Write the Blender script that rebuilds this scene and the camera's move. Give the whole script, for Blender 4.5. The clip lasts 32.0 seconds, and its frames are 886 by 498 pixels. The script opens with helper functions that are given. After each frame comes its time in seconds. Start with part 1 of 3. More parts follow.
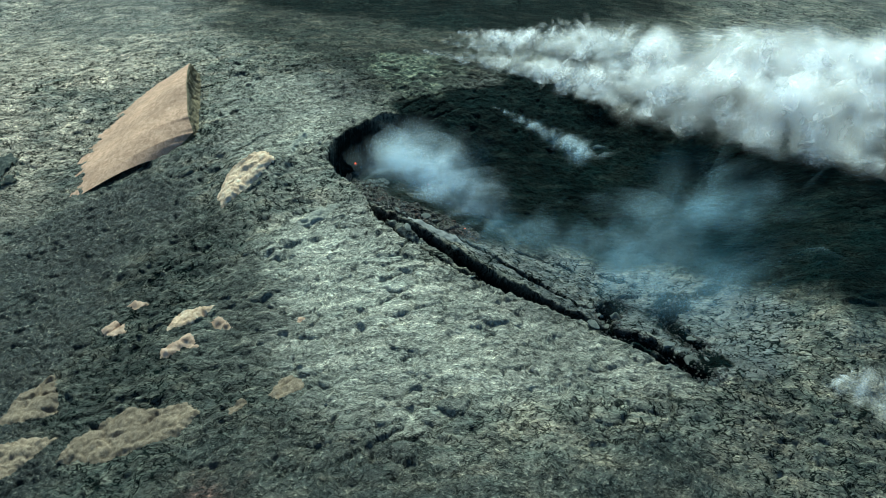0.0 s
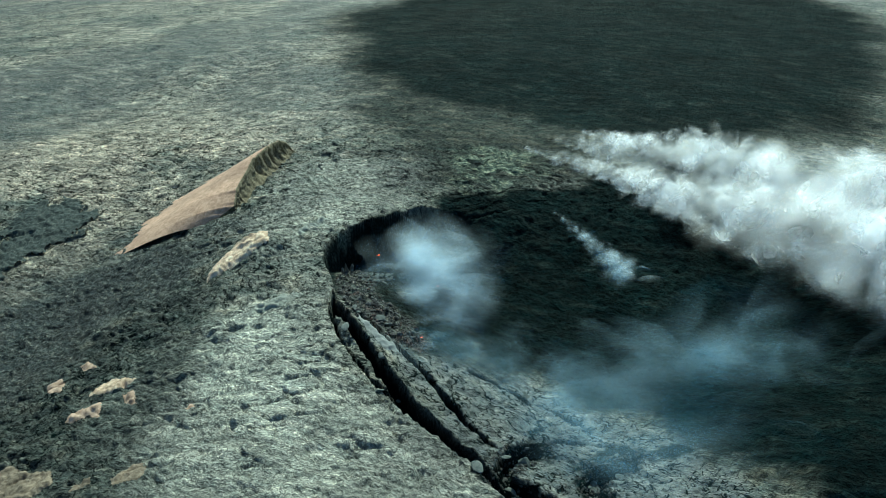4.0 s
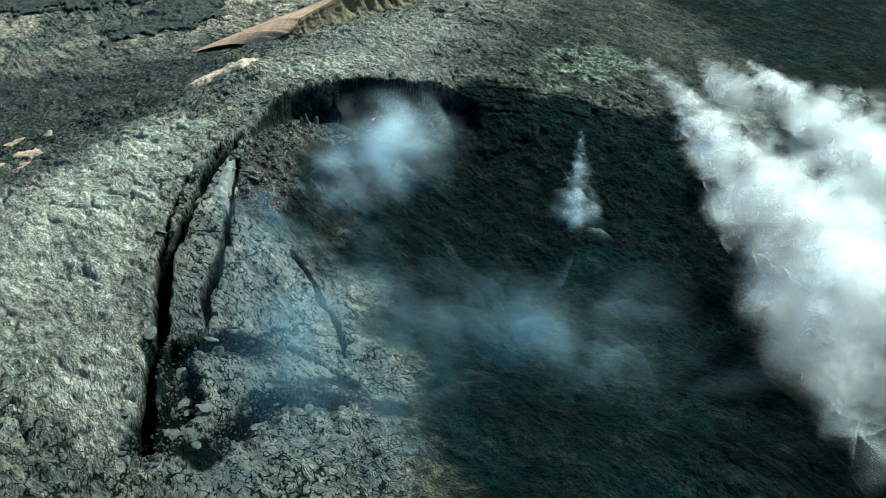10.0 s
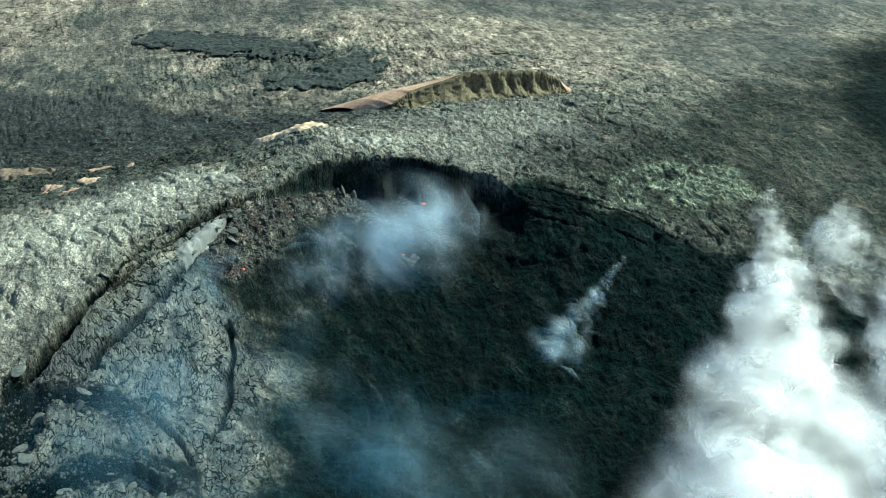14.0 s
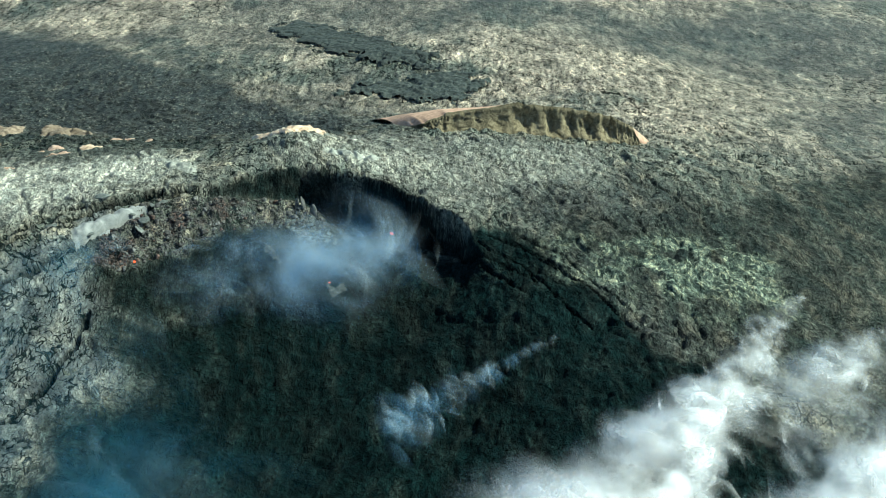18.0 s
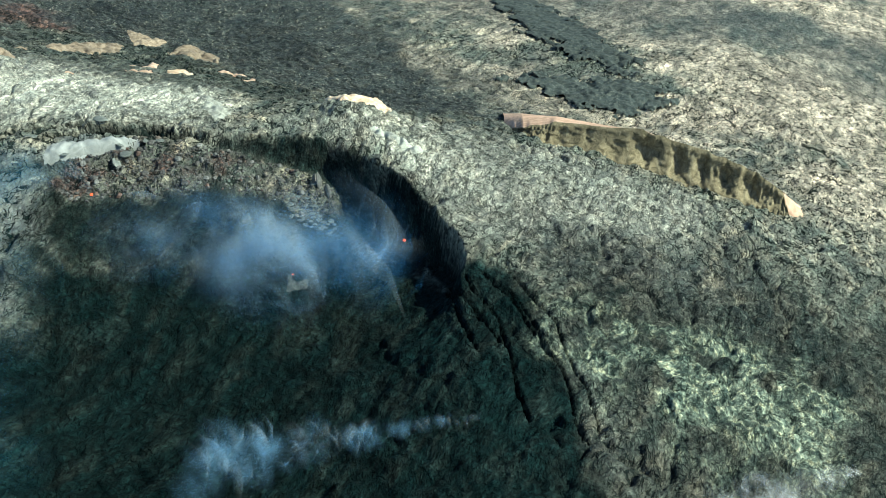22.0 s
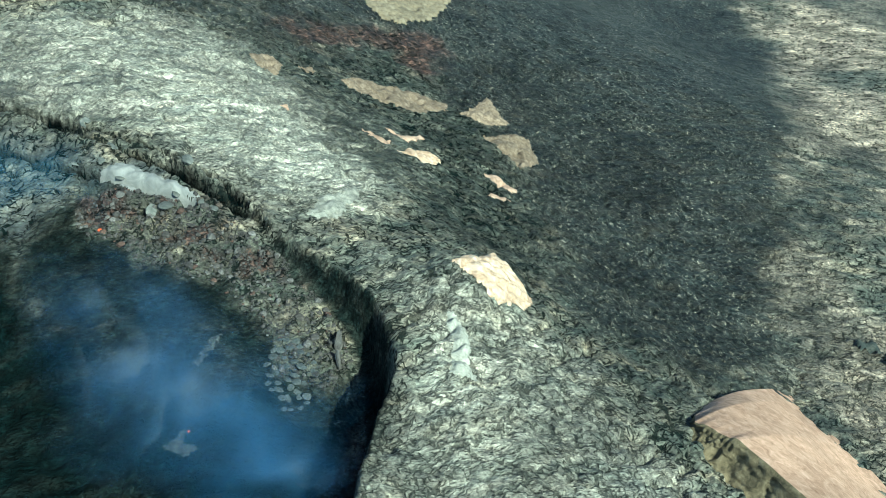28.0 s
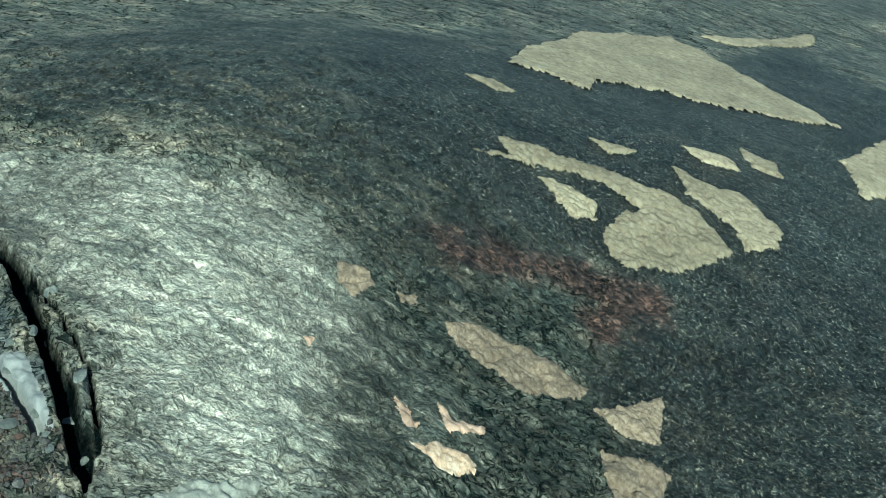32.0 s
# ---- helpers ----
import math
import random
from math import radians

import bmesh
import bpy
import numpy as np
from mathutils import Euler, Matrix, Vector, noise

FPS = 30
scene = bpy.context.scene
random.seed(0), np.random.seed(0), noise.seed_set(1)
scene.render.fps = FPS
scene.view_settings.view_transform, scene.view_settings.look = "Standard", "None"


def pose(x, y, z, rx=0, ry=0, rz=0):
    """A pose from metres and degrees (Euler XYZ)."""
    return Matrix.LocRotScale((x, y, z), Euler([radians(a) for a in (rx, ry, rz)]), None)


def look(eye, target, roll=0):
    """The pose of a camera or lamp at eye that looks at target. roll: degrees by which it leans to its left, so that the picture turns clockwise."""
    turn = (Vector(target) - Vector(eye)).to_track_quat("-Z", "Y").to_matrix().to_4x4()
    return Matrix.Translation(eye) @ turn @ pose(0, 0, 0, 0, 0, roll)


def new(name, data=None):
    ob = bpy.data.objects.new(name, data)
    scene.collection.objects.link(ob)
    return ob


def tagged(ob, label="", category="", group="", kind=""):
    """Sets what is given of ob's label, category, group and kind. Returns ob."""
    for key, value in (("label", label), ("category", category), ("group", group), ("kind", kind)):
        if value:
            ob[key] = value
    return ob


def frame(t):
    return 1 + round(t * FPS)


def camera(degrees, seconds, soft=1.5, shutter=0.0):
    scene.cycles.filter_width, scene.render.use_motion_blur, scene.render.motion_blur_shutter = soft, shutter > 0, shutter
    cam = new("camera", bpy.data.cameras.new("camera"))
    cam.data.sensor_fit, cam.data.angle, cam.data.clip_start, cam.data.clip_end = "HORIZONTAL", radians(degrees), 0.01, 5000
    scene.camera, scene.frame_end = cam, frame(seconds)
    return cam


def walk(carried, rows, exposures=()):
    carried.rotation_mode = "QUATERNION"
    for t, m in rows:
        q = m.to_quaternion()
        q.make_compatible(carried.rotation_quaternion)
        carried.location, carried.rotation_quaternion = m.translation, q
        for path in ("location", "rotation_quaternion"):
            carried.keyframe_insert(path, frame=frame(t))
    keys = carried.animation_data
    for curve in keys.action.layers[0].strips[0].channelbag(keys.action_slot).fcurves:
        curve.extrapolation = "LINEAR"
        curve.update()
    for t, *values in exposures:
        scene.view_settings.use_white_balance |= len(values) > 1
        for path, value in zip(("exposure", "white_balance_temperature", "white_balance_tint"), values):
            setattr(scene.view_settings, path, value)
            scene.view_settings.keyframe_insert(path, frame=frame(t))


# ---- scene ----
cam = camera(46.77, 32.0, soft=0.75)
PATH = [
    (0, (-331.58, -15.51, 207.55), (-249.88, -18.07, 149.96), 4.90),
    (0.5, (-327.69, -30.38, 207.22), (-245.13, -26.16, 150.95), 3.71),
    (1, (-323.06, -45.34, 206.40), (-240.48, -33.38, 151.30), 2.35),
    (1.5, (-317.79, -60.12, 205.21), (-236.12, -41.37, 150.62), 1.81),
    (2, (-311.84, -74.61, 203.88), (-231.65, -51.60, 148.75), 1.70),
    (2.5, (-305.44, -88.62, 202.76), (-226.11, -63.82, 147.16), 1.80),
    (3, (-298.56, -102.35, 201.82), (-218.70, -76.98, 147.25), 1.63),
    (3.5, (-291.39, -115.53, 200.84), (-210.53, -88.93, 148.35), 1.11),
    (5.5, (-255.38, -165.25, 197.19), (-180.27, -124.00, 145.65), -1.37),
    (6, (-245.68, -177.50, 196.27), (-171.74, -134.76, 144.24), -0.07),
    (6.5, (-235.48, -188.91, 194.86), (-162.50, -145.53, 142.01), 1.66),
    (7, (-225.20, -199.58, 193.43), (-153.62, -156.27, 138.66), 3.34),
    (7.5, (-214.67, -210.06, 192.21), (-144.62, -166.27, 135.86), 4.40),
    (8, (-203.65, -219.94, 191.12), (-135.79, -174.32, 133.56), 4.96),
    (8.5, (-192.06, -229.28, 190.21), (-127.67, -180.37, 131.38), 4.93),
    (9, (-180.07, -237.88, 189.08), (-119.87, -184.95, 129.29), 4.03),
    (9.5, (-167.89, -245.60, 187.75), (-113.03, -188.21, 126.95), 2.32),
    (10, (-155.75, -252.25, 186.37), (-106.20, -191.04, 124.74), 1.29),
    (10.5, (-143.32, -258.00, 185.12), (-98.61, -194.03, 122.60), 1.01),
    (11, (-130.67, -262.73, 183.86), (-89.14, -196.57, 121.42), 1.37),
    (11.5, (-117.68, -266.88, 182.54), (-78.52, -198.39, 121.11), 1.46),
    (12, (-104.25, -270.62, 181.43), (-68.05, -199.78, 120.83), 0.76),
    (12.5, (-90.38, -273.49, 180.32), (-57.38, -200.60, 120.34), -0.06),
    (13, (-76.54, -275.40, 179.07), (-47.00, -199.65, 120.84), -1.00),
    (13.5, (-62.53, -276.67, 177.46), (-36.82, -198.37, 120.82), -1.32),
    (15.5, (-7.26, -277.34, 172.25), (5.09, -193.76, 118.74), -1.53),
    (16, (6.15, -274.10, 169.84), (16.31, -189.53, 117.45), -1.57),
    (16.5, (19.18, -270.49, 167.26), (27.94, -185.51, 115.28), -0.66),
    (17, (31.61, -266.25, 164.67), (37.54, -180.46, 113.63), 0.18),
    (17.5, (43.53, -261.30, 161.90), (44.41, -175.71, 110.18), 0.29),
    (18, (55.10, -255.86, 159.19), (50.30, -171.35, 105.94), -0.04),
    (18.5, (66.20, -249.57, 156.64), (56.11, -166.31, 102.19), -0.47),
    (19, (76.95, -242.57, 154.34), (62.16, -160.05, 99.81), -0.76),
    (19.5, (87.23, -234.98, 152.17), (67.98, -152.98, 98.27), -0.62),
    (20, (96.92, -226.85, 150.15), (73.97, -146.14, 95.76), 0.29),
    (20.5, (106.18, -218.08, 148.06), (81.20, -139.10, 92.05), 1.72),
    (21, (114.74, -208.60, 145.97), (88.23, -130.24, 89.79), 3.09),
    (21.5, (122.69, -198.46, 143.99), (92.14, -121.10, 88.48), 3.57),
    (22, (130.13, -187.81, 142.08), (94.28, -112.36, 87.11), 3.39),
    (22.5, (136.64, -176.55, 140.03), (95.10, -103.82, 85.39), 3.16),
    (23, (142.19, -164.83, 138.22), (95.16, -95.62, 83.46), 2.98),
    (23.5, (146.97, -152.85, 136.65), (94.53, -87.46, 82.12), 2.84),
    (24, (150.69, -140.55, 135.07), (93.85, -78.53, 81.00), 2.91),
    (24.5, (153.54, -127.90, 133.76), (92.49, -68.60, 81.25), 2.90),
    (25, (155.34, -114.86, 132.49), (90.56, -58.20, 81.57), 3.68),
    (25.5, (156.64, -101.38, 131.73), (87.56, -48.65, 82.25), 3.98),
    (27.5, (156.40, -45.74, 133.60), (80.25, -9.02, 80.18), 7.16),
    (28, (152.88, -31.24, 134.05), (74.94, 0.18, 79.85), 8.26),
    (28.5, (148.03, -16.88, 134.78), (68.11, 7.89, 80.01), 8.67),
    (29, (141.83, -2.68, 135.70), (60.26, 15.31, 80.71), 8.67),
    (29.5, (134.45, 11.49, 136.55), (51.38, 23.16, 82.10), 8.57),
    (30, (125.78, 24.97, 137.67), (41.26, 30.72, 84.54), 8.90),
    (30.5, (115.86, 37.99, 139.04), (30.77, 38.42, 86.50), 9.46),
    (31, (104.77, 50.70, 140.57), (19.34, 46.23, 88.78), 9.89),
    (31.5, (92.73, 62.74, 142.38), (7.13, 53.03, 91.60), 10.48),
    (32, (79.44, 74.52, 144.41), (-5.98, 59.10, 94.76), 10.83),
]
EXPOSURES = [(0, -0.05, 4800, -18), (6, 0.0, 4850, -17), (10, 0.2, 4950, -15), (13, 0.3, 5050, -14), (18, 0.48, 5100, -12), (22, 0.72, 5200, -9), (25, 0.75, 5150, -10), (28, 0.5, 4900, -15), (30.5, 0.4, 4850, -16), (32, 0.25, 4800, -17)]
walk(cam, [(t, look(eye, target, roll)) for t, eye, target, roll in PATH], EXPOSURES)

# ---- world, sun, exposure ----
scene.cycles.transparent_max_bounces = 96
SUN_AZ, SUN_EL = radians(14), radians(40)      # from +x towards +y; height over the horizon
world = bpy.data.worlds.new("sky")
scene.world = world
world.use_nodes = True
wn = world.node_tree.nodes
sky = wn.new("ShaderNodeTexSky")
sky.sky_type, sky.sun_disc = "NISHITA", False
sky.sun_elevation, sky.sun_rotation = SUN_EL, radians(90) - SUN_AZ
wn["Background"].inputs["Strength"].default_value = 0.072
world.node_tree.links.new(sky.outputs[0], wn["Background"].inputs["Color"])
sun_data = bpy.data.lights.new("sun", "SUN")
sun_data.energy, sun_data.angle, sun_data.color = 5.0, radians(0.6), (1.0, 0.88, 0.67)
sun = new("sun", sun_data)
sun.matrix_world = look((300 * math.cos(SUN_AZ), 300 * math.sin(SUN_AZ), 300 * math.tan(SUN_EL)), (0, 0, 0))

# ---- small tools ----
RNG = np.random.default_rng(7)
TABLE = RNG.random((256, 256))


def vnoise(x, y):
    """Smooth value noise, 0 to 1, one cell a metre."""
    xi, yi = np.floor(x).astype(int), np.floor(y).astype(int)
    fx, fy = x - xi, y - yi
    fx, fy = fx * fx * fx * (fx * (6 * fx - 15) + 10), fy * fy * fy * (fy * (6 * fy - 15) + 10)
    a, b = TABLE[xi & 255, yi & 255], TABLE[(xi + 1) & 255, yi & 255]
    c, d = TABLE[xi & 255, (yi + 1) & 255], TABLE[(xi + 1) & 255, (yi + 1) & 255]
    return (a * (1 - fx) + b * fx) * (1 - fy) + (c * (1 - fx) + d * fx) * fy


def fbm(x, y, scale, octaves=4, seed=0.0):
    total, amp, norm = 0.0, 1.0, 0.0
    for k in range(octaves):
        a = 0.6 + 1.1 * k
        u, v = (x * math.cos(a) - y * math.sin(a)) / scale, (x * math.sin(a) + y * math.cos(a)) / scale
        total, norm = total + amp * vnoise(u + 17.3 * k + seed, v - 9.1 * k + seed), norm + amp
        amp, scale = amp * 0.52, scale * 0.49
    return total / norm


def ridged(x, y, scale, octaves=4, seed=0.0):
    total, amp, norm = 0.0, 1.0, 0.0
    for k in range(octaves):
        a = 0.4 + 1.3 * k
        u, v = (x * math.cos(a) - y * math.sin(a)) / scale, (x * math.sin(a) + y * math.cos(a)) / scale
        total += amp * (1 - np.abs(2 * vnoise(u + 5.7 * k + seed, v + 3.3 * k - seed) - 1))
        norm += amp
        amp, scale = amp * 0.5, scale * 0.5
    return total / norm


def seams(x, y, size, seed=0):
    """Crust plates: how far a place lies from the nearest seam between two plates, in plate widths."""
    u, v = x / size, y / size
    xi, yi = np.floor(u).astype(int), np.floor(v).astype(int)
    f1, f2 = np.full(np.shape(x), 9.0), np.full(np.shape(x), 9.0)
    for i in (-1, 0, 1):
        for j in (-1, 0, 1):
            a, b = (xi + i + seed) & 255, (yi + j) & 255
            d = np.hypot(xi + i + TABLE[a, b] - u, yi + j + TABLE[b, (a + 91) & 255] - v)
            f2 = np.minimum(f2, np.maximum(f1, d))
            f1 = np.minimum(f1, d)
    return f2 - f1


def smooth(a, b, v):
    s = np.clip((v - a) / (b - a), 0, 1)
    return s * s * (3 - 2 * s)


def line_distance(x, y, pts):
    """Distance to a polyline, and the share of its length at the nearest place."""
    best, at = np.full(np.shape(x), 1e9), np.zeros(np.shape(x))
    n = len(pts) - 1
    for k in range(n):
        (ax, ay), (bx, by) = pts[k], pts[k + 1]
        s = np.clip(((x - ax) * (bx - ax) + (y - ay) * (by - ay)) / ((bx - ax) ** 2 + (by - ay) ** 2), 0, 1)
        d = np.hypot(x - ax - s * (bx - ax), y - ay - s * (by - ay))
        at = np.where(d < best, (k + s) / n, at)
        best = np.minimum(best, d)
    return best, at


def inside(x, y, pts):
    """Signed distance to an outline: positive within."""
    d, _ = line_distance(x, y, [*pts, pts[0]])
    odd = np.zeros(np.shape(x), bool)
    for (ax, ay), (bx, by) in zip(pts, [*pts[1:], pts[0]]):
        if ay != by:
            odd ^= ((ay > y) != (by > y)) & (x < (bx - ax) * (y - ay) / (by - ay) + ax)
    return np.where(odd, d, -d)


def swell(x, y, xs, ys, width, rise):
    """Broad swells of the ground: bumps on a square lattice."""
    z = np.zeros(np.shape(x))
    for (cx, cy), h in zip([(cx, cy) for cx in xs for cy in ys], rise):
        z += h * np.exp(-((x - cx) ** 2 + (y - cy) ** 2) / (2 * width**2))
    return z


# ---- the lie of the land ----
OUTER = (40.78, -0.04364, -0.0358, -0.15741, -1.9, -4.4, -0.1, 4.1, 0, 7, -3.6, -19.8, -3.3, -0.2, 6.3, 8.5, -12.2, -8, -0.2, -2.5, -4.2, 0.8, -2.4, 4.6, -3.7, -2, -3.6, -6.3, 2, 2.8, -3.9, 7, -14.3, -5.8, -0.8, -9.2, 3.8, 3.3, -12.5, 8.8, 4, -14, -0.8, -5.3, -3.4, 4.5, -8.7, -5.9, 6.8, -11.8, 2, 0.3, -3.6, 3.3, 5, -1.6, -1.4, -2.5, 3.2, -8.8, -4.9, -7, -4.7, -6.2, -4.4, -1.6, -7.9, -11)
INNER = (-19.63, -0.17286, 0.02143, 0.14124, -0.9, -5.3, -8.1, 4, 5.7, -1.7, 1.6, 1.9, -5.3, -4, 4.9, -2.1, 2.4, 1.4, 0.1, -3.4, 7.8, 5.1, -0.2, -4.1, -2.3, -7.9, -5.5, -9.2, -0.7, -0.9, -0.1, 0.5, 12.9, 1.1, 0, 2.1, 5, 2, 4.2, 3.1)
RIM = [(-54, -10), (-38, -1), (-25, 6), (-14, 15), (-5, 19.5), (4, 20), (14, 18.5), (21, 15.5), (27, 12), (34, 8), (41, 4), (46, -1)]
CRATER = RIM + [(54, -14), (70, -32), (90, -58), (100, -95), (88, -140), (38, -170), (-40, -170), (-90, -150), (-114, -114), (-110, -92), (-100, -78), (-90, -62), (-80, -46), (-65, -28)]
CRACKS = [
    ([(-30, 4), (-44, -6.5), (-56, -17), (-67, -30), (-81, -45), (-88, -58), (-95, -69), (-102, -79), (-109, -91), (-116, -101)], 1.6, 8),
    ([(-41, -10), (-47, -20), (-52, -28), (-64, -44), (-77, -59), (-84, -71)], 1.1, 6),
    ([(-38, 1), (-53, -8), (-60, -14), (-72, -29), (-84, -46)], 0.5, 3),
    ([(-96, -74), (-83, -75), (-73, -80)], 3.0, 5),
    ([(-96, -104), (-85, -98), (-74, -96), (-65, -106)], 2.8, 5),
    ([(-94, -73), (-97, -88), (-106, -95), (-115, -101)], 3.4, 5),
    ([(-46, -48), (-47, -62), (-50, -76), (-57, -92)], 0.7, 3),
    ([(-71, -79), (-64, -88), (-60, -98)], 0.6, 3),
    ([(50, -6), (62, -17), (72, -28), (83, -42)], 0.32, 2.0),
    ([(54, -3), (68, -12), (81, -24), (95, -41)], 0.32, 2.0),
    ([(59, -1), (72, -9), (82, -20), (97, -36)], 0.32, 2.0),
    ([(44, -2), (54, -19), (66, -32)], 0.32, 2.0),
    ([(44, -5), (60, -20), (70, -26)], 0.32, 2.0),
    ([(53, -3), (64, -11), (74, -19)], 0.32, 2.0),
]

SLAB = [(-52, -18), (-40, -48), (-32, -66), (-44, -92), (-52, -114), (-70, -136), (-110, -122), (-116, -100), (-98, -74)]
RUBBLE = [(-52, -32), (-44, -10), (-28, 3), (-12, 13), (0, 14), (6, 8), (2, 0), (-10, -3), (-20, -9), (-30, -26), (-42, -38)]


def rubble_zone(x, y):
    return smooth(-2, 3, inside(x, y, RUBBLE) + 6 * (fbm(x, y, 6, 3, 11) - 0.5))


def crack_ratio(x, y, pts, width):
    """Distance from a crack's middle, in shares of its uneven half width; 9 where far off."""
    out = np.full(np.shape(x), 9.0)
    (x0, y0), (x1, y1) = np.min(pts, 0) - 8, np.max(pts, 0) + 8
    near = (x > x0) & (x < x1) & (y > y0) & (y < y1)
    if near.any():
        px, py = x[near], y[near]
        e, s = line_distance(px + 3.4 * (fbm(px, py, 12, 4, 3) - 0.5), py + 3.4 * (fbm(px, py, 12, 4, 8) - 0.5), pts)
        own = width * (0.35 + 1.3 * fbm(px, py, 7, 2, 4)) * smooth(0, 0.08, s) * smooth(1, 0.92, s)
        out[near] = e / np.maximum(own, 0.05)
    return out


def land(x, y, rough=True):
    """Height of the ground."""
    r = np.sqrt(x * x + y * y + 150.0**2)
    wx, wy = x + 3.4 * (fbm(x, y, 12, 4, 3) - 0.5), y + 3.4 * (fbm(x, y, 12, 4, 8) - 0.5)
    outer = OUTER[0] + OUTER[1] * x + OUTER[2] * y + OUTER[3] * r + swell(x, y, range(-280, 211, 70), range(-210, 281, 70), 65.0, OUTER[4:])
    inner = INNER[0] + INNER[1] * x + INNER[2] * y + INNER[3] * r + swell(x, y, range(-110, 111, 44), range(-190, 31, 44), 42.0, INNER[4:])
    outer = outer + 5.5 * np.exp(-((x + 9) ** 2 + (y - 42) ** 2) / 170)
    d = inside(wx, wy, CRATER)
    soft = 1.2 + 24 * smooth(2, 34, np.hypot(np.maximum(x - 42, 0), np.minimum(y + 4, 0))) * smooth(-70, -10, x) + 5 * smooth(-90, -130, y)
    into = smooth(-0.35, 1, d / soft)
    # the pond's hollow under the wall
    inner = inner - 3.0 * np.exp(-((x - 23) ** 2 + (y - 8) ** 2) / 160) - 3.5 * np.exp(-((x - 8) ** 2 + (y - 16) ** 2) / 30)
    z = outer * (1 - into) + inner * into
    for pts, width, depth in CRACKS:
        z = z - depth * (1 - smooth(0.45, 1.25, crack_ratio(x, y, pts, width)))
    if rough:
        far = smooth(60, 500, np.hypot(x, y))
        near = smooth(330, 170, np.maximum(np.abs(x), np.abs(y)))
        lump = ridged(wx + 0.3 * wy, wy, 9, 4, 1) - 0.6
        crust = ridged(wx * 0.8 + 0.5 * wy, wy - 0.2 * wx, 4.5, 3, 7) - 0.6
        clod = rubble_zone(x, y)
        ax, ay = wx + 2.2 * (fbm(x, y, 3.5, 3, 21) - 0.5), wy + 2.2 * (fbm(x, y, 3.5, 3, 27) - 0.5)
        seam = smooth(0.0, 0.2, seams(0.97 * ax + 0.24 * ay, 0.6 * (0.97 * ay - 0.24 * ax), 6.5, 3)) - 1
        chip = smooth(0.0, 0.3, seams(0.9 * ax - 0.4 * ay, 0.7 * (0.9 * ay + 0.4 * ax), 2.9, 40)) - 1
        torn = np.maximum(smooth(0.48, 0.66, fbm(x, y, 11, 4, 51)), 0.9 * smooth(0, 6, inside(x, y, SLAB)))
        z = z + near * (1 - 0.5 * into) * (1.2 * seam * torn + 0.5 * chip * (1 - 0.6 * torn))
        lump = lump * (1 + 0.6 * smooth(40, 80, y) * smooth(130, 100, y))
        z = z + near * (1.7 * lump * (1 - 0.4 * into) + 1.4 * crust) + 2.4 * (fbm(x, y, 34, 3, 5) - 0.5) + (0.6 + 2.4 * clod) * (fbm(x, y, 2.0, 2, 6) - 0.5) + far * 7 * (fbm(x, y, 120, 4, 2) - 0.5)
    return z


def height(x, y):
    return float(land(np.array([float(x)]), np.array([float(y)]))[0])


# ---- materials ----
def material(name):
    m = bpy.data.materials.new(name)
    m.use_nodes = True
    t = m.node_tree
    return m, t, t.nodes, t.links, t.nodes["Principled BSDF"]


def noise_node(t, scale, detail=5, rough=0.6, distortion=0.0, vector=None):
    n = t.nodes.new("ShaderNodeTexNoise")
    n.inputs["Scale"].default_value, n.inputs["Detail"].default_value = scale, detail
    n.inputs["Roughness"].default_value, n.inputs["Distortion"].default_value = rough, distortion
    if vector:
        t.links.new(vector, n.inputs["Vector"])
    return n.outputs["Fac"]


def ramp(t, fac, *stops):
    n = t.nodes.new("ShaderNodeValToRGB")
    e = n.color_ramp.elements
    e[0].position, e[1].position = stops[0][0], stops[-1][0]
    for at, _ in stops[1:-1]:
        e.new(at)
    for el, (_, c) in zip(e, stops):
        el.color = (*c, 1) if len(c) == 3 else (c[0], c[0], c[0], 1)
    t.links.new(fac, n.inputs["Fac"])
    return n.outputs["Color"]


def mix(t, fac, a, b, how="MIX"):
    n = t.nodes.new("ShaderNodeMix")
    n.data_type, n.blend_type = "RGBA", how
    for value, socket in ((fac, n.inputs["Factor"]), (a, n.inputs["A"]), (b, n.inputs["B"])):
        if isinstance(value, (float, int)):
            socket.default_value = value
        elif isinstance(value, tuple):
            socket.default_value = (*value, 1)
        else:
            t.links.new(value, socket)
    return n.outputs["Result"]


def math_node(t, how, a, b=0.0):
    n = t.nodes.new("ShaderNodeMath")
    n.operation = how
    for value, socket in ((a, n.inputs[0]), (b, n.inputs[1])):
        if isinstance(value, (float, int)):
            socket.default_value = value
        else:
            t.links.new(value, socket)
    return n.outputs[0]


def vector_node(t, how, *values):
    n = t.nodes.new("ShaderNodeVectorMath")
    n.operation = how
    for value, socket in zip(values, n.inputs):
        if isinstance(value, tuple):
            socket.default_value = value
        else:
            t.links.new(value, socket)
    return n.outputs[0]


def relief(t, shader, fac, strength, distance, normal=None):
    n = t.nodes.new("ShaderNodeBump")
    n.inputs["Strength"].default_value, n.inputs["Distance"].default_value = strength, distance
    t.links.new(fac, n.inputs["Height"])
    if normal:
        t.links.new(normal, n.inputs["Normal"])
    if shader:
        t.links.new(n.outputs["Normal"], shader.inputs["Normal"])
    return n.outputs["Normal"]


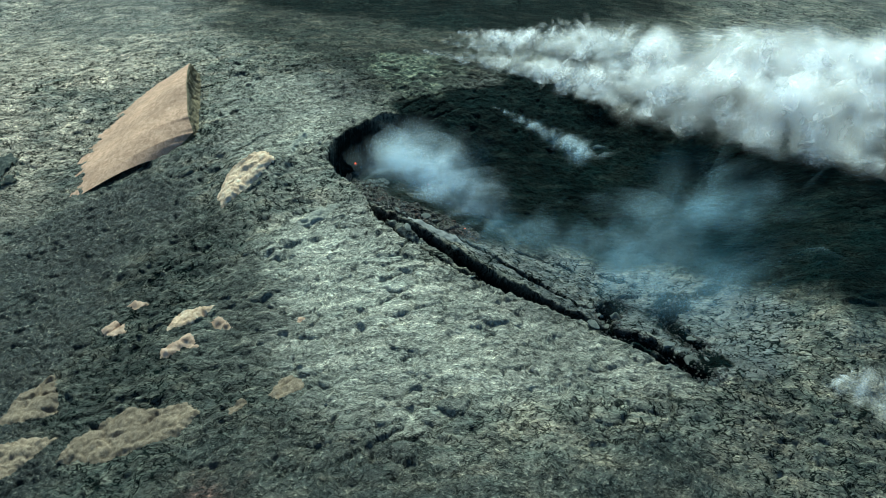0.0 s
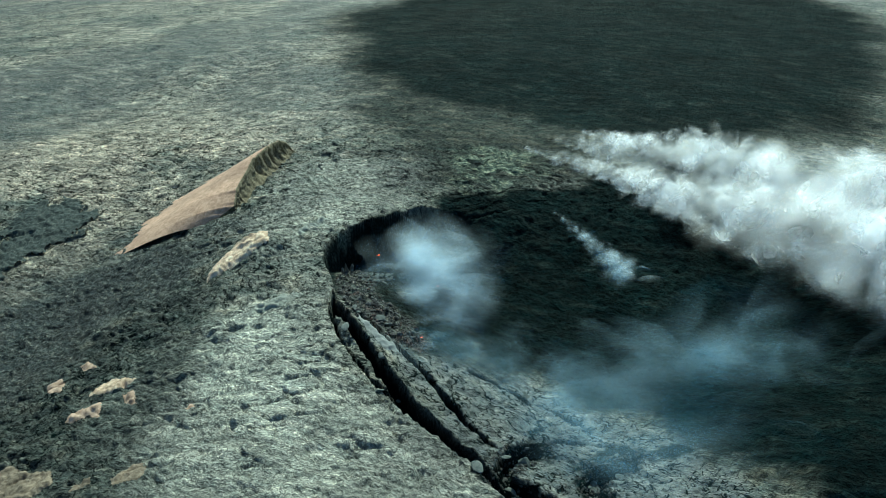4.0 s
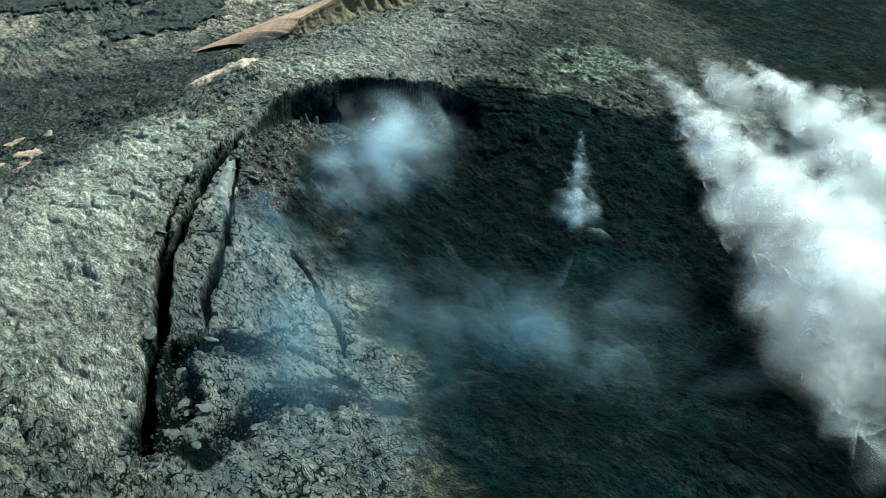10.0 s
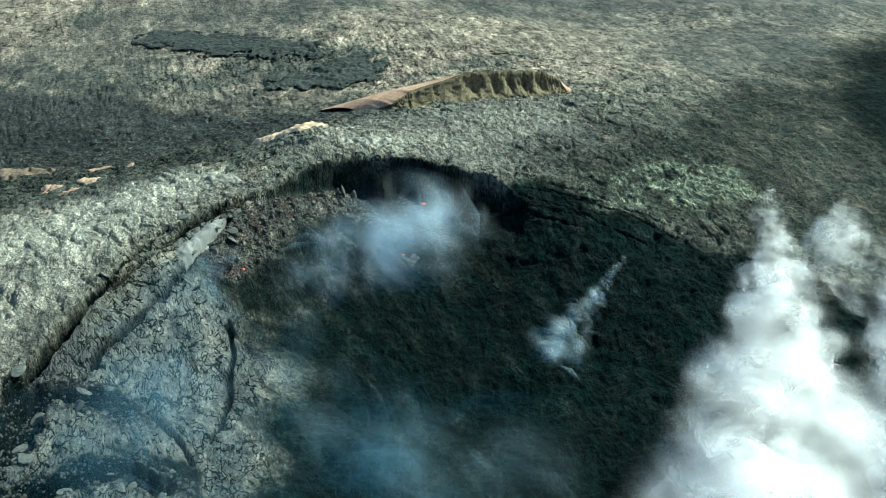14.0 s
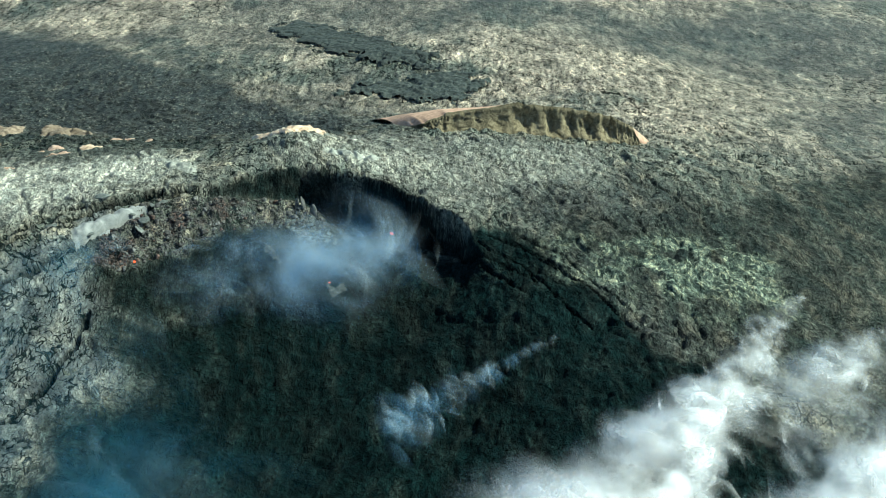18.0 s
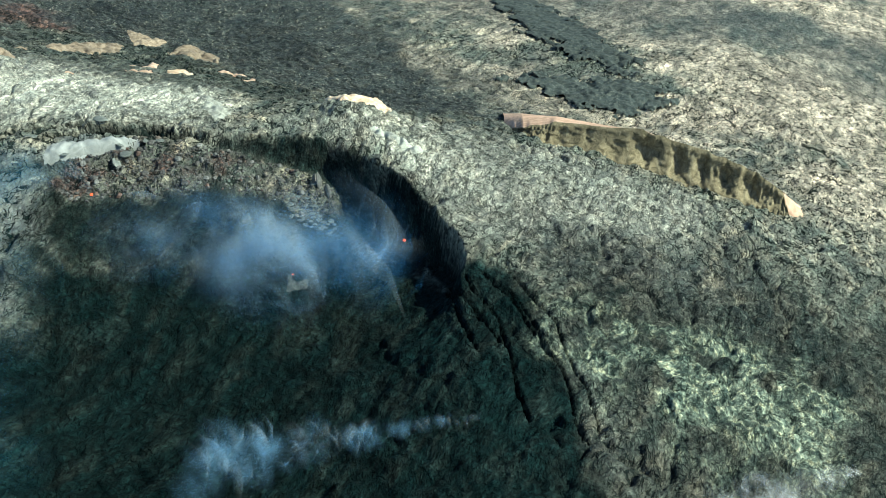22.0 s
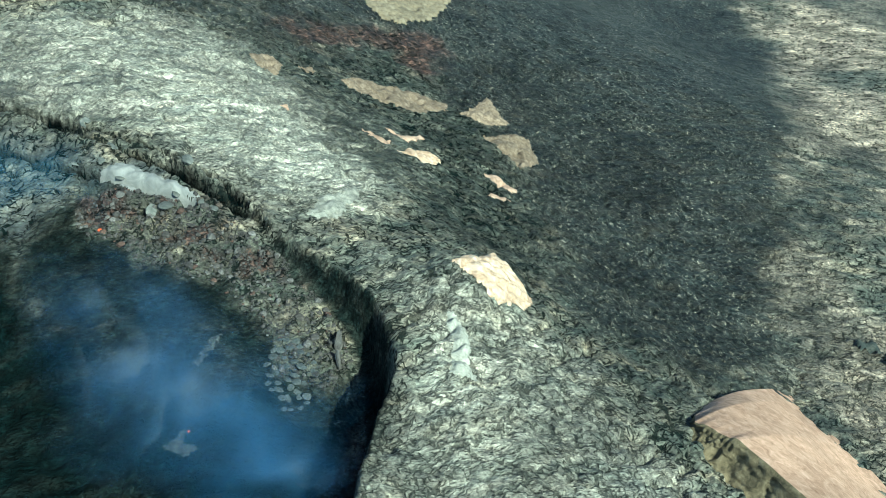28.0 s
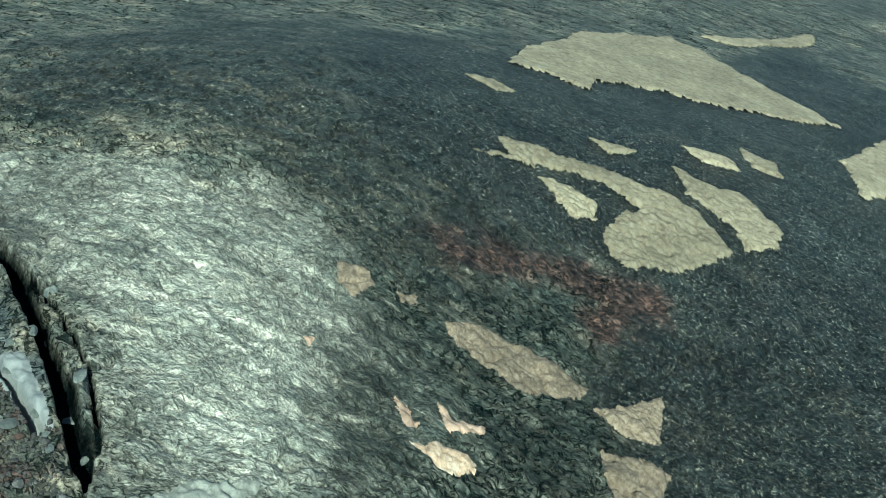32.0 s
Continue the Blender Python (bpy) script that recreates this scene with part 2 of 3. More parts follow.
def stretched(t, turn, sx, sy):
    c = t.nodes.new("ShaderNodeTexCoord")
    m = t.nodes.new("ShaderNodeMapping")
    m.inputs["Rotation"].default_value = (0, 0, radians(turn))
    m.inputs["Scale"].default_value = (sx, sy, 1)
    t.links.new(c.outputs["Object"], m.inputs["Vector"])
    return m.outputs["Vector"]


def lava_material():
    m, t, nodes, links, bsdf = material("lava_ground")

    def zone(name):
        a = nodes.new("ShaderNodeAttribute")
        a.attribute_name = name
        s = nodes.new("ShaderNodeSeparateColor")
        links.new(a.outputs["Color"], s.inputs[0])
        return s.outputs[0], s.outputs[1], s.outputs[2]

    silver, rough, fresh_shade = zone("zone_a")
    yellow, red, dry = zone("zone_b")
    flank, slab, crack_shade = zone("zone_c")
    flat = stretched(t, 0, 1, 1)

    def bent(turn, sx, sy, metres, scale, jag=0.0):
        """Coordinates stretched along a flow and swept aside by slow swirls, with ragged small steps."""
        n = noise_color(t, scale, flat)
        off = vector_node(t, "MULTIPLY_ADD", n, (metres, metres, 0), (-metres / 2, -metres / 2, 0))
        moved = vector_node(t, "ADD", flat, off)
        if jag:
            k = noise_color(t, 0.55, flat)
            moved = vector_node(t, "ADD", moved, vector_node(t, "MULTIPLY_ADD", k, (jag, jag, 0), (-jag / 2, -jag / 2, 0)))
        m2 = nodes.new("ShaderNodeMapping")
        m2.inputs["Rotation"].default_value, m2.inputs["Scale"].default_value = (0, 0, radians(turn)), (sx, sy, 1.0)
        links.new(moved, m2.inputs["Vector"])
        return m2.outputs["Vector"]

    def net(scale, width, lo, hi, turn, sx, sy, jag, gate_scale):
        """Mask for the painted shade of open seams between crust plates, broken off here and there, and a tone for each
        plate.
        """
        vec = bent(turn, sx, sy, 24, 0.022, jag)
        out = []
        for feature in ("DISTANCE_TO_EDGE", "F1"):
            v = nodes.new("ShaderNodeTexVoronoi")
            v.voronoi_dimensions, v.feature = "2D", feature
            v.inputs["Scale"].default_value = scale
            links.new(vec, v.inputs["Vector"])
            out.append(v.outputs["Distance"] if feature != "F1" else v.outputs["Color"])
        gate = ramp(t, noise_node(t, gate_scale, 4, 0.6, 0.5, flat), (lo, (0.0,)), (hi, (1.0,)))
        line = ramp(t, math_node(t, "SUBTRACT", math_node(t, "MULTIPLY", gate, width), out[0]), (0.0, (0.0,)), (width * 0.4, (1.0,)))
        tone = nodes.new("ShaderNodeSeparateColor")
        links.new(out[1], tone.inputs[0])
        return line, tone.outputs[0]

    broad = noise_node(t, 0.03, 4, 0.62, 0.5, flat)
    patch = noise_node(t, 0.12, 5, 0.58, 0.4, bent(14, 1.5, 0.6, 22, 0.02))
    fine = noise_node(t, 0.5, 4, 0.58, 0.3, bent(16, 1.25, 0.8, 20, 0.03))
    streak = noise_node(t, 0.2, 5, 0.62, 0.2, bent(10, 2.4, 0.3, 26, 0.018))
    grain = noise_node(t, 1.5, 4, 0.65, 0.3, bent(16, 1.3, 0.75, 12, 0.03))
    cinder = noise_node(t, 0.85, 4, 0.7, 0.6, flat)

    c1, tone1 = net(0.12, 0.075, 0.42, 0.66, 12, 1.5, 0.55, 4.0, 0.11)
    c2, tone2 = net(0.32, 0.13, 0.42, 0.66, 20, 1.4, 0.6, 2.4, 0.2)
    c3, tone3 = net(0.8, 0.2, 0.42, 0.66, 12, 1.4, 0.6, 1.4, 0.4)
    col = ramp(t, patch, (0.32, (0.06, 0.075, 0.06)), (0.45, (0.125, 0.132, 0.1)), (0.56, (0.2, 0.19, 0.14)), (0.7, (0.4, 0.345, 0.235)))
    bright = ramp(t, streak, (0.3, (0.19, 0.195, 0.16)), (0.44, (0.31, 0.305, 0.245)), (0.57, (0.42, 0.4, 0.32)), (0.7, (0.74, 0.69, 0.55)))
    col = mix(t, silver, col, bright)
    tanned = ramp(t, patch, (0.34, (0.17, 0.15, 0.105)), (0.48, (0.43, 0.36, 0.26)), (0.66, (0.78, 0.65, 0.48)))
    col = mix(t, dry, col, tanned)
    # Slab crust, albedo lowered to take in the shade of drifting steam
    plate = ramp(t, patch, (0.34, (0.035, 0.046, 0.043)), (0.5, (0.085, 0.093, 0.08)), (0.66, (0.19, 0.185, 0.145)))
    col = mix(t, slab, col, plate)
    # Flank: dark streaked lava, with the slope's shade put into its albedo
    slope_shade = ramp(t, streak, (0.36, (0.01, 0.017, 0.016)), (0.5, (0.034, 0.043, 0.037)), (0.6, (0.095, 0.1, 0.08)), (0.72, (0.32, 0.3, 0.23)))
    col = mix(t, flank, col, slope_shade)
    clinker = ramp(t, cinder, (0.4, (0.005, 0.01, 0.011)), (0.5, (0.02, 0.026, 0.026)), (0.58, (0.075, 0.08, 0.068)), (0.66, (0.36, 0.33, 0.25)))
    col = mix(t, rough, col, clinker)
    # Near-black teal of new lava, darkened further for painted cloud and wall shade
    young_shade = ramp(t, patch, (0.3, (0.0025, 0.009, 0.009)), (0.5, (0.0055, 0.013, 0.0125)), (0.72, (0.02, 0.027, 0.023)))
    col = mix(t, fresh_shade, col, young_shade)
    # Open cracks painted near black, their shade put into the colour
    col = mix(t, crack_shade, col, (0.006, 0.009, 0.009))
    crust = ramp(t, fine, (0.38, (0.07, 0.1, 0.082)), (0.54, (0.21, 0.24, 0.175)), (0.7, (0.46, 0.44, 0.27)))
    col = mix(t, yellow, col, crust)
    rust = ramp(t, fine, (0.32, (0.022, 0.019, 0.017)), (0.5, (0.075, 0.048, 0.038)), (0.68, (0.2, 0.115, 0.085)))
    col = mix(t, red, col, rust)
    col = mix(t, 1.0, col, ramp(t, broad, (0.32, (0.6,)), (0.68, (1.4,))), "MULTIPLY")
    col = mix(t, 0.3, col, ramp(t, tone1, (0.0, (0.55,)), (1.0, (1.45,))), "MULTIPLY")
    col = mix(t, 0.35, col, ramp(t, tone2, (0.0, (0.6,)), (1.0, (1.45,))), "MULTIPLY")
    col = mix(t, 0.3, col, ramp(t, tone3, (0.0, (0.65,)), (1.0, (1.4,))), "MULTIPLY")
    col = mix(t, ramp(t, silver, (0.0, (0.7,)), (1.0, (0.4,))), col, ramp(t, fine, (0.36, (0.45,)), (0.5, (1.0,)), (0.64, (1.6,))), "MULTIPLY")
    col = mix(t, 0.8, col, ramp(t, grain, (0.36, (0.4,)), (0.5, (0.95,)), (0.66, (1.8,))), "MULTIPLY")
    # Shade of the plate seams, put into the colour as near-black lines
    seam_shade = mix(t, 1.0, mix(t, 1.0, c1, c2, "LIGHTEN"), c3, "LIGHTEN")
    seam_shade = mix(t, math_node(t, "MULTIPLY", math_node(t, "MAXIMUM", math_node(t, "MAXIMUM", rough, fresh_shade), silver), 0.6), seam_shade, (0.0, 0.0, 0.0))
    col = mix(t, math_node(t, "MULTIPLY", seam_shade, 0.9), col, (0.004, 0.01, 0.01))
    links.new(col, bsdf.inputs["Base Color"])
    solid = math_node(t, "SUBTRACT", 1.0, seam_shade)
    links.new(mix(t, math_node(t, "MAXIMUM", fresh_shade, crack_shade), mix(t, rough, ramp(t, patch, (0.32, (0.62,)), (0.62, (0.45,))), (0.42, 0.42, 0.42)), (0.97, 0.97, 0.97)), bsdf.inputs["Roughness"])
    gloss = mix(t, flank, mix(t, slab, mix(t, rough, (0.5, 0.5, 0.5), (0.3, 0.3, 0.3)), (1.0, 1.0, 1.0)), (0.12, 0.12, 0.12))
    gloss = mix(t, crack_shade, mix(t, fresh_shade, gloss, (0.06, 0.06, 0.06)), (0.0, 0.0, 0.0))
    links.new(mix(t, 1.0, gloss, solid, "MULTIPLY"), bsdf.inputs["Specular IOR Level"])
    n1 = relief(t, None, patch, 1.0, 1.8)
    n2 = relief(t, None, mix(t, rough, fine, cinder), 1.0, 1.5, n1)
    n3 = relief(t, None, grain, 1.0, 0.35, n2)
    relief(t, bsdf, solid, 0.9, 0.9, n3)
    return m


def noise_color(t, scale, vector):
    n = t.nodes.new("ShaderNodeTexNoise")
    n.inputs["Scale"].default_value = scale
    t.links.new(vector, n.inputs["Vector"])
    return n.outputs["Color"]


def simple_rock(name, dark, mid, light, scale=0.6, bump=0.5):
    m, t, nodes, links, bsdf = material(name)
    flat = stretched(t, 0, 1, 1)
    n = noise_node(t, scale, 8, 0.68, 0.8, flat)
    big = noise_node(t, scale * 0.12, 3, 0.5, 0, flat)
    col = mix(t, 0.8, ramp(t, n, (0.3, dark), (0.5, mid), (0.7, light)), ramp(t, big, (0.3, (0.7,)), (0.7, (1.2,))), "MULTIPLY")
    info = nodes.new("ShaderNodeObjectInfo")
    col = mix(t, 0.5, col, ramp(t, info.outputs["Random"], (0.0, (0.6,)), (1.0, (1.3,))), "MULTIPLY")
    links.new(col, bsdf.inputs["Base Color"])
    bsdf.inputs["Roughness"].default_value = 0.9
    relief(t, bsdf, n, bump, 1.0 / scale * 0.3)
    return m


LAVA = lava_material()
TAN = simple_rock("tan_cinder", (0.33, 0.19, 0.115), (0.52, 0.325, 0.215), (0.68, 0.46, 0.33), 0.5, 0.3)
PINK = simple_rock("pink_cinder", (0.34, 0.21, 0.13), (0.6, 0.41, 0.28), (0.76, 0.56, 0.41), 0.6, 0.5)
PALE = simple_rock("pale_cinder", (0.34, 0.22, 0.13), (0.68, 0.49, 0.325), (0.85, 0.74, 0.56), 0.45, 0.6)
OLIVE = simple_rock("olive_cinder", (0.18, 0.14, 0.09), (0.33, 0.275, 0.175), (0.44, 0.38, 0.265), 0.35, 0.6)
BROWN = simple_rock("brown_cinder", (0.12, 0.085, 0.055), (0.25, 0.19, 0.125), (0.4, 0.32, 0.23), 0.8, 0.8)
CLIFF = simple_rock("ochre_cliff", (0.07, 0.06, 0.03), (0.25, 0.2, 0.11), (0.42, 0.35, 0.21), 0.5, 0.9)

CREAM = simple_rock("cream_crust", (0.22, 0.22, 0.18), (0.42, 0.42, 0.35), (0.62, 0.6, 0.5), 0.8, 0.5)
ASH = simple_rock("grey_ash", (0.2, 0.205, 0.195), (0.3, 0.305, 0.285), (0.4, 0.4, 0.37), 0.3, 0.2)
SULPHUR = simple_rock("pale_crust", (0.022, 0.027, 0.024), (0.075, 0.08, 0.066), (0.19, 0.19, 0.15), 1.2, 0.5)
RUBBLE_ROCK = simple_rock("rubble_rock", (0.03, 0.03, 0.028), (0.085, 0.08, 0.072), (0.2, 0.185, 0.165), 0.9, 0.6)
PALE_ROCK = simple_rock("pale_rock", (0.07, 0.065, 0.06), (0.17, 0.165, 0.15), (0.32, 0.31, 0.28), 0.9, 0.6)
PLATE_ROCK = simple_rock("plate_rock", (0.035, 0.045, 0.045), (0.1, 0.115, 0.11), (0.21, 0.22, 0.2), 0.8, 0.5)
SLAB_ROCK = simple_rock("slab_rock", (0.06, 0.07, 0.065), (0.16, 0.17, 0.15), (0.3, 0.3, 0.26), 0.7, 0.6)
RUST_ROCK = simple_rock("rust_rock", (0.04, 0.028, 0.022), (0.12, 0.075, 0.056), (0.24, 0.16, 0.125), 0.9, 0.6)
GLOW = material("molten_lava")[0]
GLOW.node_tree.nodes["Principled BSDF"].inputs["Base Color"].default_value = (0.3, 0.03, 0.01, 1)
GLOW.node_tree.nodes["Principled BSDF"].inputs["Emission Color"].default_value = (1.0, 0.12, 0.03, 1)
GLOW.node_tree.nodes["Principled BSDF"].inputs["Emission Strength"].default_value = 1.2


def steam_material(name, colour, cover, wisp, through_colour=None, lo=0.3):
    m, t, nodes, links, bsdf = material(name)
    nodes.remove(bsdf)
    d, tr, clear = nodes.new("ShaderNodeBsdfDiffuse"), nodes.new("ShaderNodeBsdfTranslucent"), nodes.new("ShaderNodeBsdfTransparent")
    d.inputs["Color"].default_value = (*colour, 1)
    tr.inputs["Color"].default_value = (*(through_colour or colour), 1)
    both, out = nodes.new("ShaderNodeAddShader"), nodes.new("ShaderNodeMixShader")
    links.new(d.outputs[0], both.inputs[0])
    links.new(tr.outputs[0], both.inputs[1])
    a = nodes.new("ShaderNodeAttribute")
    a.attribute_name = "thick"
    flat = stretched(t, 0, 1, 1)
    n = noise_node(t, wisp, 4, 0.52, 0.4, flat)
    soft = ramp(t, n, (lo, (0.05,)), (0.66, (1.0,)))
    fac = math_node(t, "MULTIPLY", math_node(t, "MULTIPLY", a.outputs["Fac"], cover), soft)
    links.new(fac, out.inputs[0])
    links.new(clear.outputs[0], out.inputs[1])
    links.new(both.outputs[0], out.inputs[2])
    links.new(out.outputs[0], nodes["Material Output"].inputs["Surface"])
    return m


WHITE_STEAM = steam_material("white_steam", (0.8, 0.8, 0.81), 0.3, 0.055, None, 0.4)
BLUE_FUME = steam_material("blue_fume", (0.012, 0.055, 0.13), 0.105, 0.06, (0.75, 0.88, 1.0), 0.34)
THIN_FUME = steam_material("thin_fume", (0.03, 0.125, 0.2), 0.06, 0.035, (0.6, 0.82, 1.0), 0.38)
JET_STEAM = steam_material("jet_steam", (0.1, 0.18, 0.28), 0.2, 0.14, (0.65, 0.75, 0.82))

# ---- the ground: one sheet, fine near the crater ----
def axis(lo, hi, step, end):
    mid = list(np.arange(lo, hi + step / 2, step))
    up, down, s = [mid[-1]], [mid[0]], step
    while up[-1] < end or down[-1] > -end:
        s *= 1.04
        up.append(up[-1] + s)
        down.append(down[-1] - s)
    return np.array(down[:0:-1] + mid + up[1:])


GX, GY = axis(-150, 120, 0.55, 3600), axis(-120, 115, 0.55, 3600)


def sheet(name, xs, ys, z, keep=None):
    """A mesh over a grid; keep: which of its corners are used."""
    nx, ny = len(xs), len(ys)
    co = np.stack([np.repeat(xs, ny), np.tile(ys, nx), z.ravel()], -1)
    k = np.arange(nx * ny).reshape(nx, ny)
    quads = np.stack([k[:-1, :-1], k[1:, :-1], k[1:, 1:], k[:-1, 1:]], -1).reshape(-1, 4)
    if keep is not None:
        quads = quads[keep.ravel()[quads].all(1)]
        used = np.unique(quads)
        back = np.zeros(nx * ny, int)
        back[used] = np.arange(len(used))
        co, quads = co[used], back[quads]
    me = bpy.data.meshes.new(name)
    me.vertices.add(len(co))
    me.vertices.foreach_set("co", co.astype(np.float32).ravel())
    me.loops.add(quads.size)
    me.loops.foreach_set("vertex_index", quads.astype(np.int32).ravel())
    me.polygons.add(len(quads))
    me.polygons.foreach_set("loop_start", (4 * np.arange(len(quads))).astype(np.int32))
    me.update(calc_edges=True)
    me.polygons.foreach_set("use_smooth", np.ones(len(quads), bool))
    return me


def ragged(x, y, pts, edge, scale=9.0, strength=9.0, seed=0.0):
    """How far within an uneven outline a place lies, 0 to 1."""
    reach, out = edge + strength, np.zeros(np.shape(x))
    (x0, y0), (x1, y1) = np.min(pts, 0) - reach, np.max(pts, 0) + reach
    near = (x > x0) & (x < x1) & (y > y0) & (y < y1)
    d = inside(x[near], y[near], pts) + strength * (fbm(x[near], y[near], scale, 4, seed) - 0.5)
    out[near] = smooth(-edge, edge, d)
    return out


XX, YY = np.meshgrid(GX, GY, indexing="ij")
ground_mesh = sheet("ground", GX, GY, land(XX, YY))
silver = ragged(XX, YY, [(-38, 6), (-42, 29), (-64, 52), (-88, 57), (-112, 43), (-130, 20), (-142, -15), (-132, -58), (-116, -88), (-100, -74), (-80, -42), (-53, -8)], 10, 22, 26)
silver = np.maximum(silver, 0.55 * ragged(XX, YY, [(-20, 22), (10, 22), (40, 6), (56, 12), (90, 40), (90, 72), (40, 68), (4, 58), (-10, 34)], 8, 12, 16, 2))
clink = ragged(XX, YY, [(-190, 72), (-138, 76), (-126, 92), (-100, 97), (-74, 90), (-40, 86), (-24, 72), (-4, 72), (6, 92), (-2, 114), (-20, 142), (-56, 176), (-120, 210), (-260, 300), (-430, 330), (-620, 150), (-380, 60), (-320, -60), (-215, -30), (-180, 30)], 9, 26, 36, 1)
clink = np.maximum(clink, 0.5 * ragged(XX, YY, [(-120, 96), (-24, 66), (20, 80), (36, 96), (20, 130), (-10, 165), (-80, 210), (-200, 280), (-260, 240)], 22, 26, 50, 71))
clink = np.maximum(clink, 0.75 * ragged(XX, YY, [(-122, 44), (-140, 10), (-152, -30), (-142, -90), (-230, -130), (-340, -60), (-215, 60)], 12, 26, 30, 41))
far_flow = smooth(0.52, 0.58, fbm(XX * 0.5, YY, 90, 5, 31)) * smooth(150, 320, np.hypot(XX, YY))
clink = np.maximum(clink, 0.45 * far_flow)
clink = np.maximum(clink, 0.6 * ragged(XX, YY, [(50, 22), (80, 38), (120, 40), (150, 20), (140, -10), (112, -6), (96, -30), (112, -60), (80, -30)], 14, 14, 30, 83))
clink = np.maximum(clink, 0.65 * ragged(XX, YY, [(100, 320), (163, 350), (240, 420), (300, 380), (223, 340), (142, 300)], 14, 20, 60, 85))
dry = (1 - 0.55 * smooth(110, 240, XX)) * smooth(105, 165, YY + 0.15 * XX + 50 * (fbm(XX, YY, 60, 4, 6) - 0.5)) * smooth(0.32, 0.5, fbm(XX, YY, 45, 5, 12))
# Crater floor: new black lava, with cloud shade put into the colour
fresh_shade = ragged(XX, YY, [(-8, -28), (-40, -50), (-32, -66), (-44, -92), (-52, -114), (-70, -140), (-80, -160), (-70, -270), (80, -280), (190, -190), (150, -85), (104, -46), (86, -26), (74, -12), (58, 2), (46, 2), (36, 6), (26, 10), (12, 14), (2, -8)], 7, 18, 20, 4)
# Far east: a cloud's shadow painted into the ground colour, in two patches
fresh_shade = np.maximum(fresh_shade, 0.7 * ragged(XX, YY, [(95, -40), (150, -60), (300, -120), (700, -100), (900, 250), (420, 210), (180, 90), (110, 34), (80, 18), (60, 4)], 22, 60, 60, 7))
fresh_shade = np.maximum(fresh_shade, 0.97 * ragged(XX, YY, [(150, -60), (210, 20), (230, 110), (420, 230), (900, 330), (1200, 0), (700, -200), (300, -180)], 30, 60, 60, 17))
fresh_shade = np.maximum(fresh_shade, 0.9 * ragged(XX, YY, [(-52, -34), (-40, -10), (-22, 4), (-4, 13), (14, 12), (20, -20), (-14, -48), (-40, -50)], 5, 10, 12, 14))
# Troughs: black rubble, with the shade of their holes put into the colour
for wide, trough in ((3.2, [(-97, -74), (-83, -75), (-73, -80)]), (4.8, [(-98, -76), (-101, -90), (-111, -100)]), (3.6, [(-104, -106), (-88, -99), (-74, -94), (-64, -98), (-58, -116)])):
    e, s = line_distance(XX, YY, trough)
    fresh_shade = np.maximum(fresh_shade, 1.0 * smooth(wide + 0.8, wide - 0.8, e + 7 * (fbm(XX, YY, 6, 4, 23) - 0.5)))
# Pit wall under the rim: its shaded side painted dark
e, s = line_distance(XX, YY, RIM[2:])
fresh_shade = np.maximum(fresh_shade, 0.95 * smooth(5.5, 3, e) * smooth(-0.4, 0.2, inside(XX, YY, CRATER)))
fresh_shade = fresh_shade * (1 - 0.75 * rubble_zone(XX, YY))
sulphur = 0.75 * ragged(XX, YY, [(66, -14), (88, 10), (112, 18), (138, 12), (142, -14), (114, -28), (92, -20)], 8, 12, 22, 3) * smooth(0.34, 0.56, fbm(XX, YY, 9, 4, 20))
rust = ragged(XX, YY, [(-54, -34), (-48, -18), (-34, -4), (-18, 8), (-14, 3), (-28, -10), (-42, -34)], 3, 6, 9, 2) * smooth(0.4, 0.62, fbm(XX, YY, 5, 4, 33))
e, s = line_distance(XX, YY, [(-158, 32), (-178, 52), (-192, 90), (-168, 80)])
rust = np.maximum(rust, 0.9 * smooth(12, 2, e + 16 * (fbm(XX, YY, 9, 4, 2) - 0.5)))
# Outer flank, where slope shade is painted over the streaked lava
flank = ragged(XX, YY, [(-9, 112), (10, 92), (-14, 68), (-30, 50), (-62, 34), (-92, 26), (-125, 10), (-155, 14), (-200, 40), (-190, 92), (-116, 97), (-82, 96), (-54, 96), (-28, 108)], 10, 18, 22, 61)
slab = ragged(XX, YY, SLAB, 2.5, 12, 12, 5) * (1 - fresh_shade)
# Mask of the shade painted inside the open cracks
crack_shade = 0.0 * XX
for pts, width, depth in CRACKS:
    crack_shade = np.maximum(crack_shade, 1 - smooth(0.8, 1.3, crack_ratio(XX, YY, pts, width)))
for name, three in (("zone_a", (silver, 0.88 * clink, fresh_shade)), ("zone_b", (sulphur, rust, dry * (1 - clink))), ("zone_c", (0.8 * flank * (1 - clink), slab, crack_shade))):
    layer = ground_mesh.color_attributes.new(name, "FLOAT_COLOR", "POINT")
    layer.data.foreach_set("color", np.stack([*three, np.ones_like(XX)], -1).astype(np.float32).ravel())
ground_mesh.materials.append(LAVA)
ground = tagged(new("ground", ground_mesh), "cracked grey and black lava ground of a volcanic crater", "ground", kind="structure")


DARK_FLOW = simple_rock("dark_clinker", (0.014, 0.021, 0.02), (0.045, 0.056, 0.05), (0.14, 0.145, 0.115), 0.7, 0.9)


def part(name, bm, mat, parent=None, label=""):
    me = bpy.data.meshes.new(name)
    bm.to_mesh(me)
    bm.free()
    me.materials.append(mat)
    ob = new(name, me)
    ob.parent = parent
    return tagged(ob, label)


# ---- the scarp: what is left of the old cone ----
CREST = [(20, 84, -4), (29, 77, 2.5), (38, 81, 4.8), (63, 87, 6.4), (82, 91, 3.2), (97, 93.6, -0.8), (106, 95, -6), (111, 93, -14)]
FOOT = [(2, 124), (7, 126), (22, 128), (54, 125), (82, 119), (102, 113), (114, 106), (118, 94)]


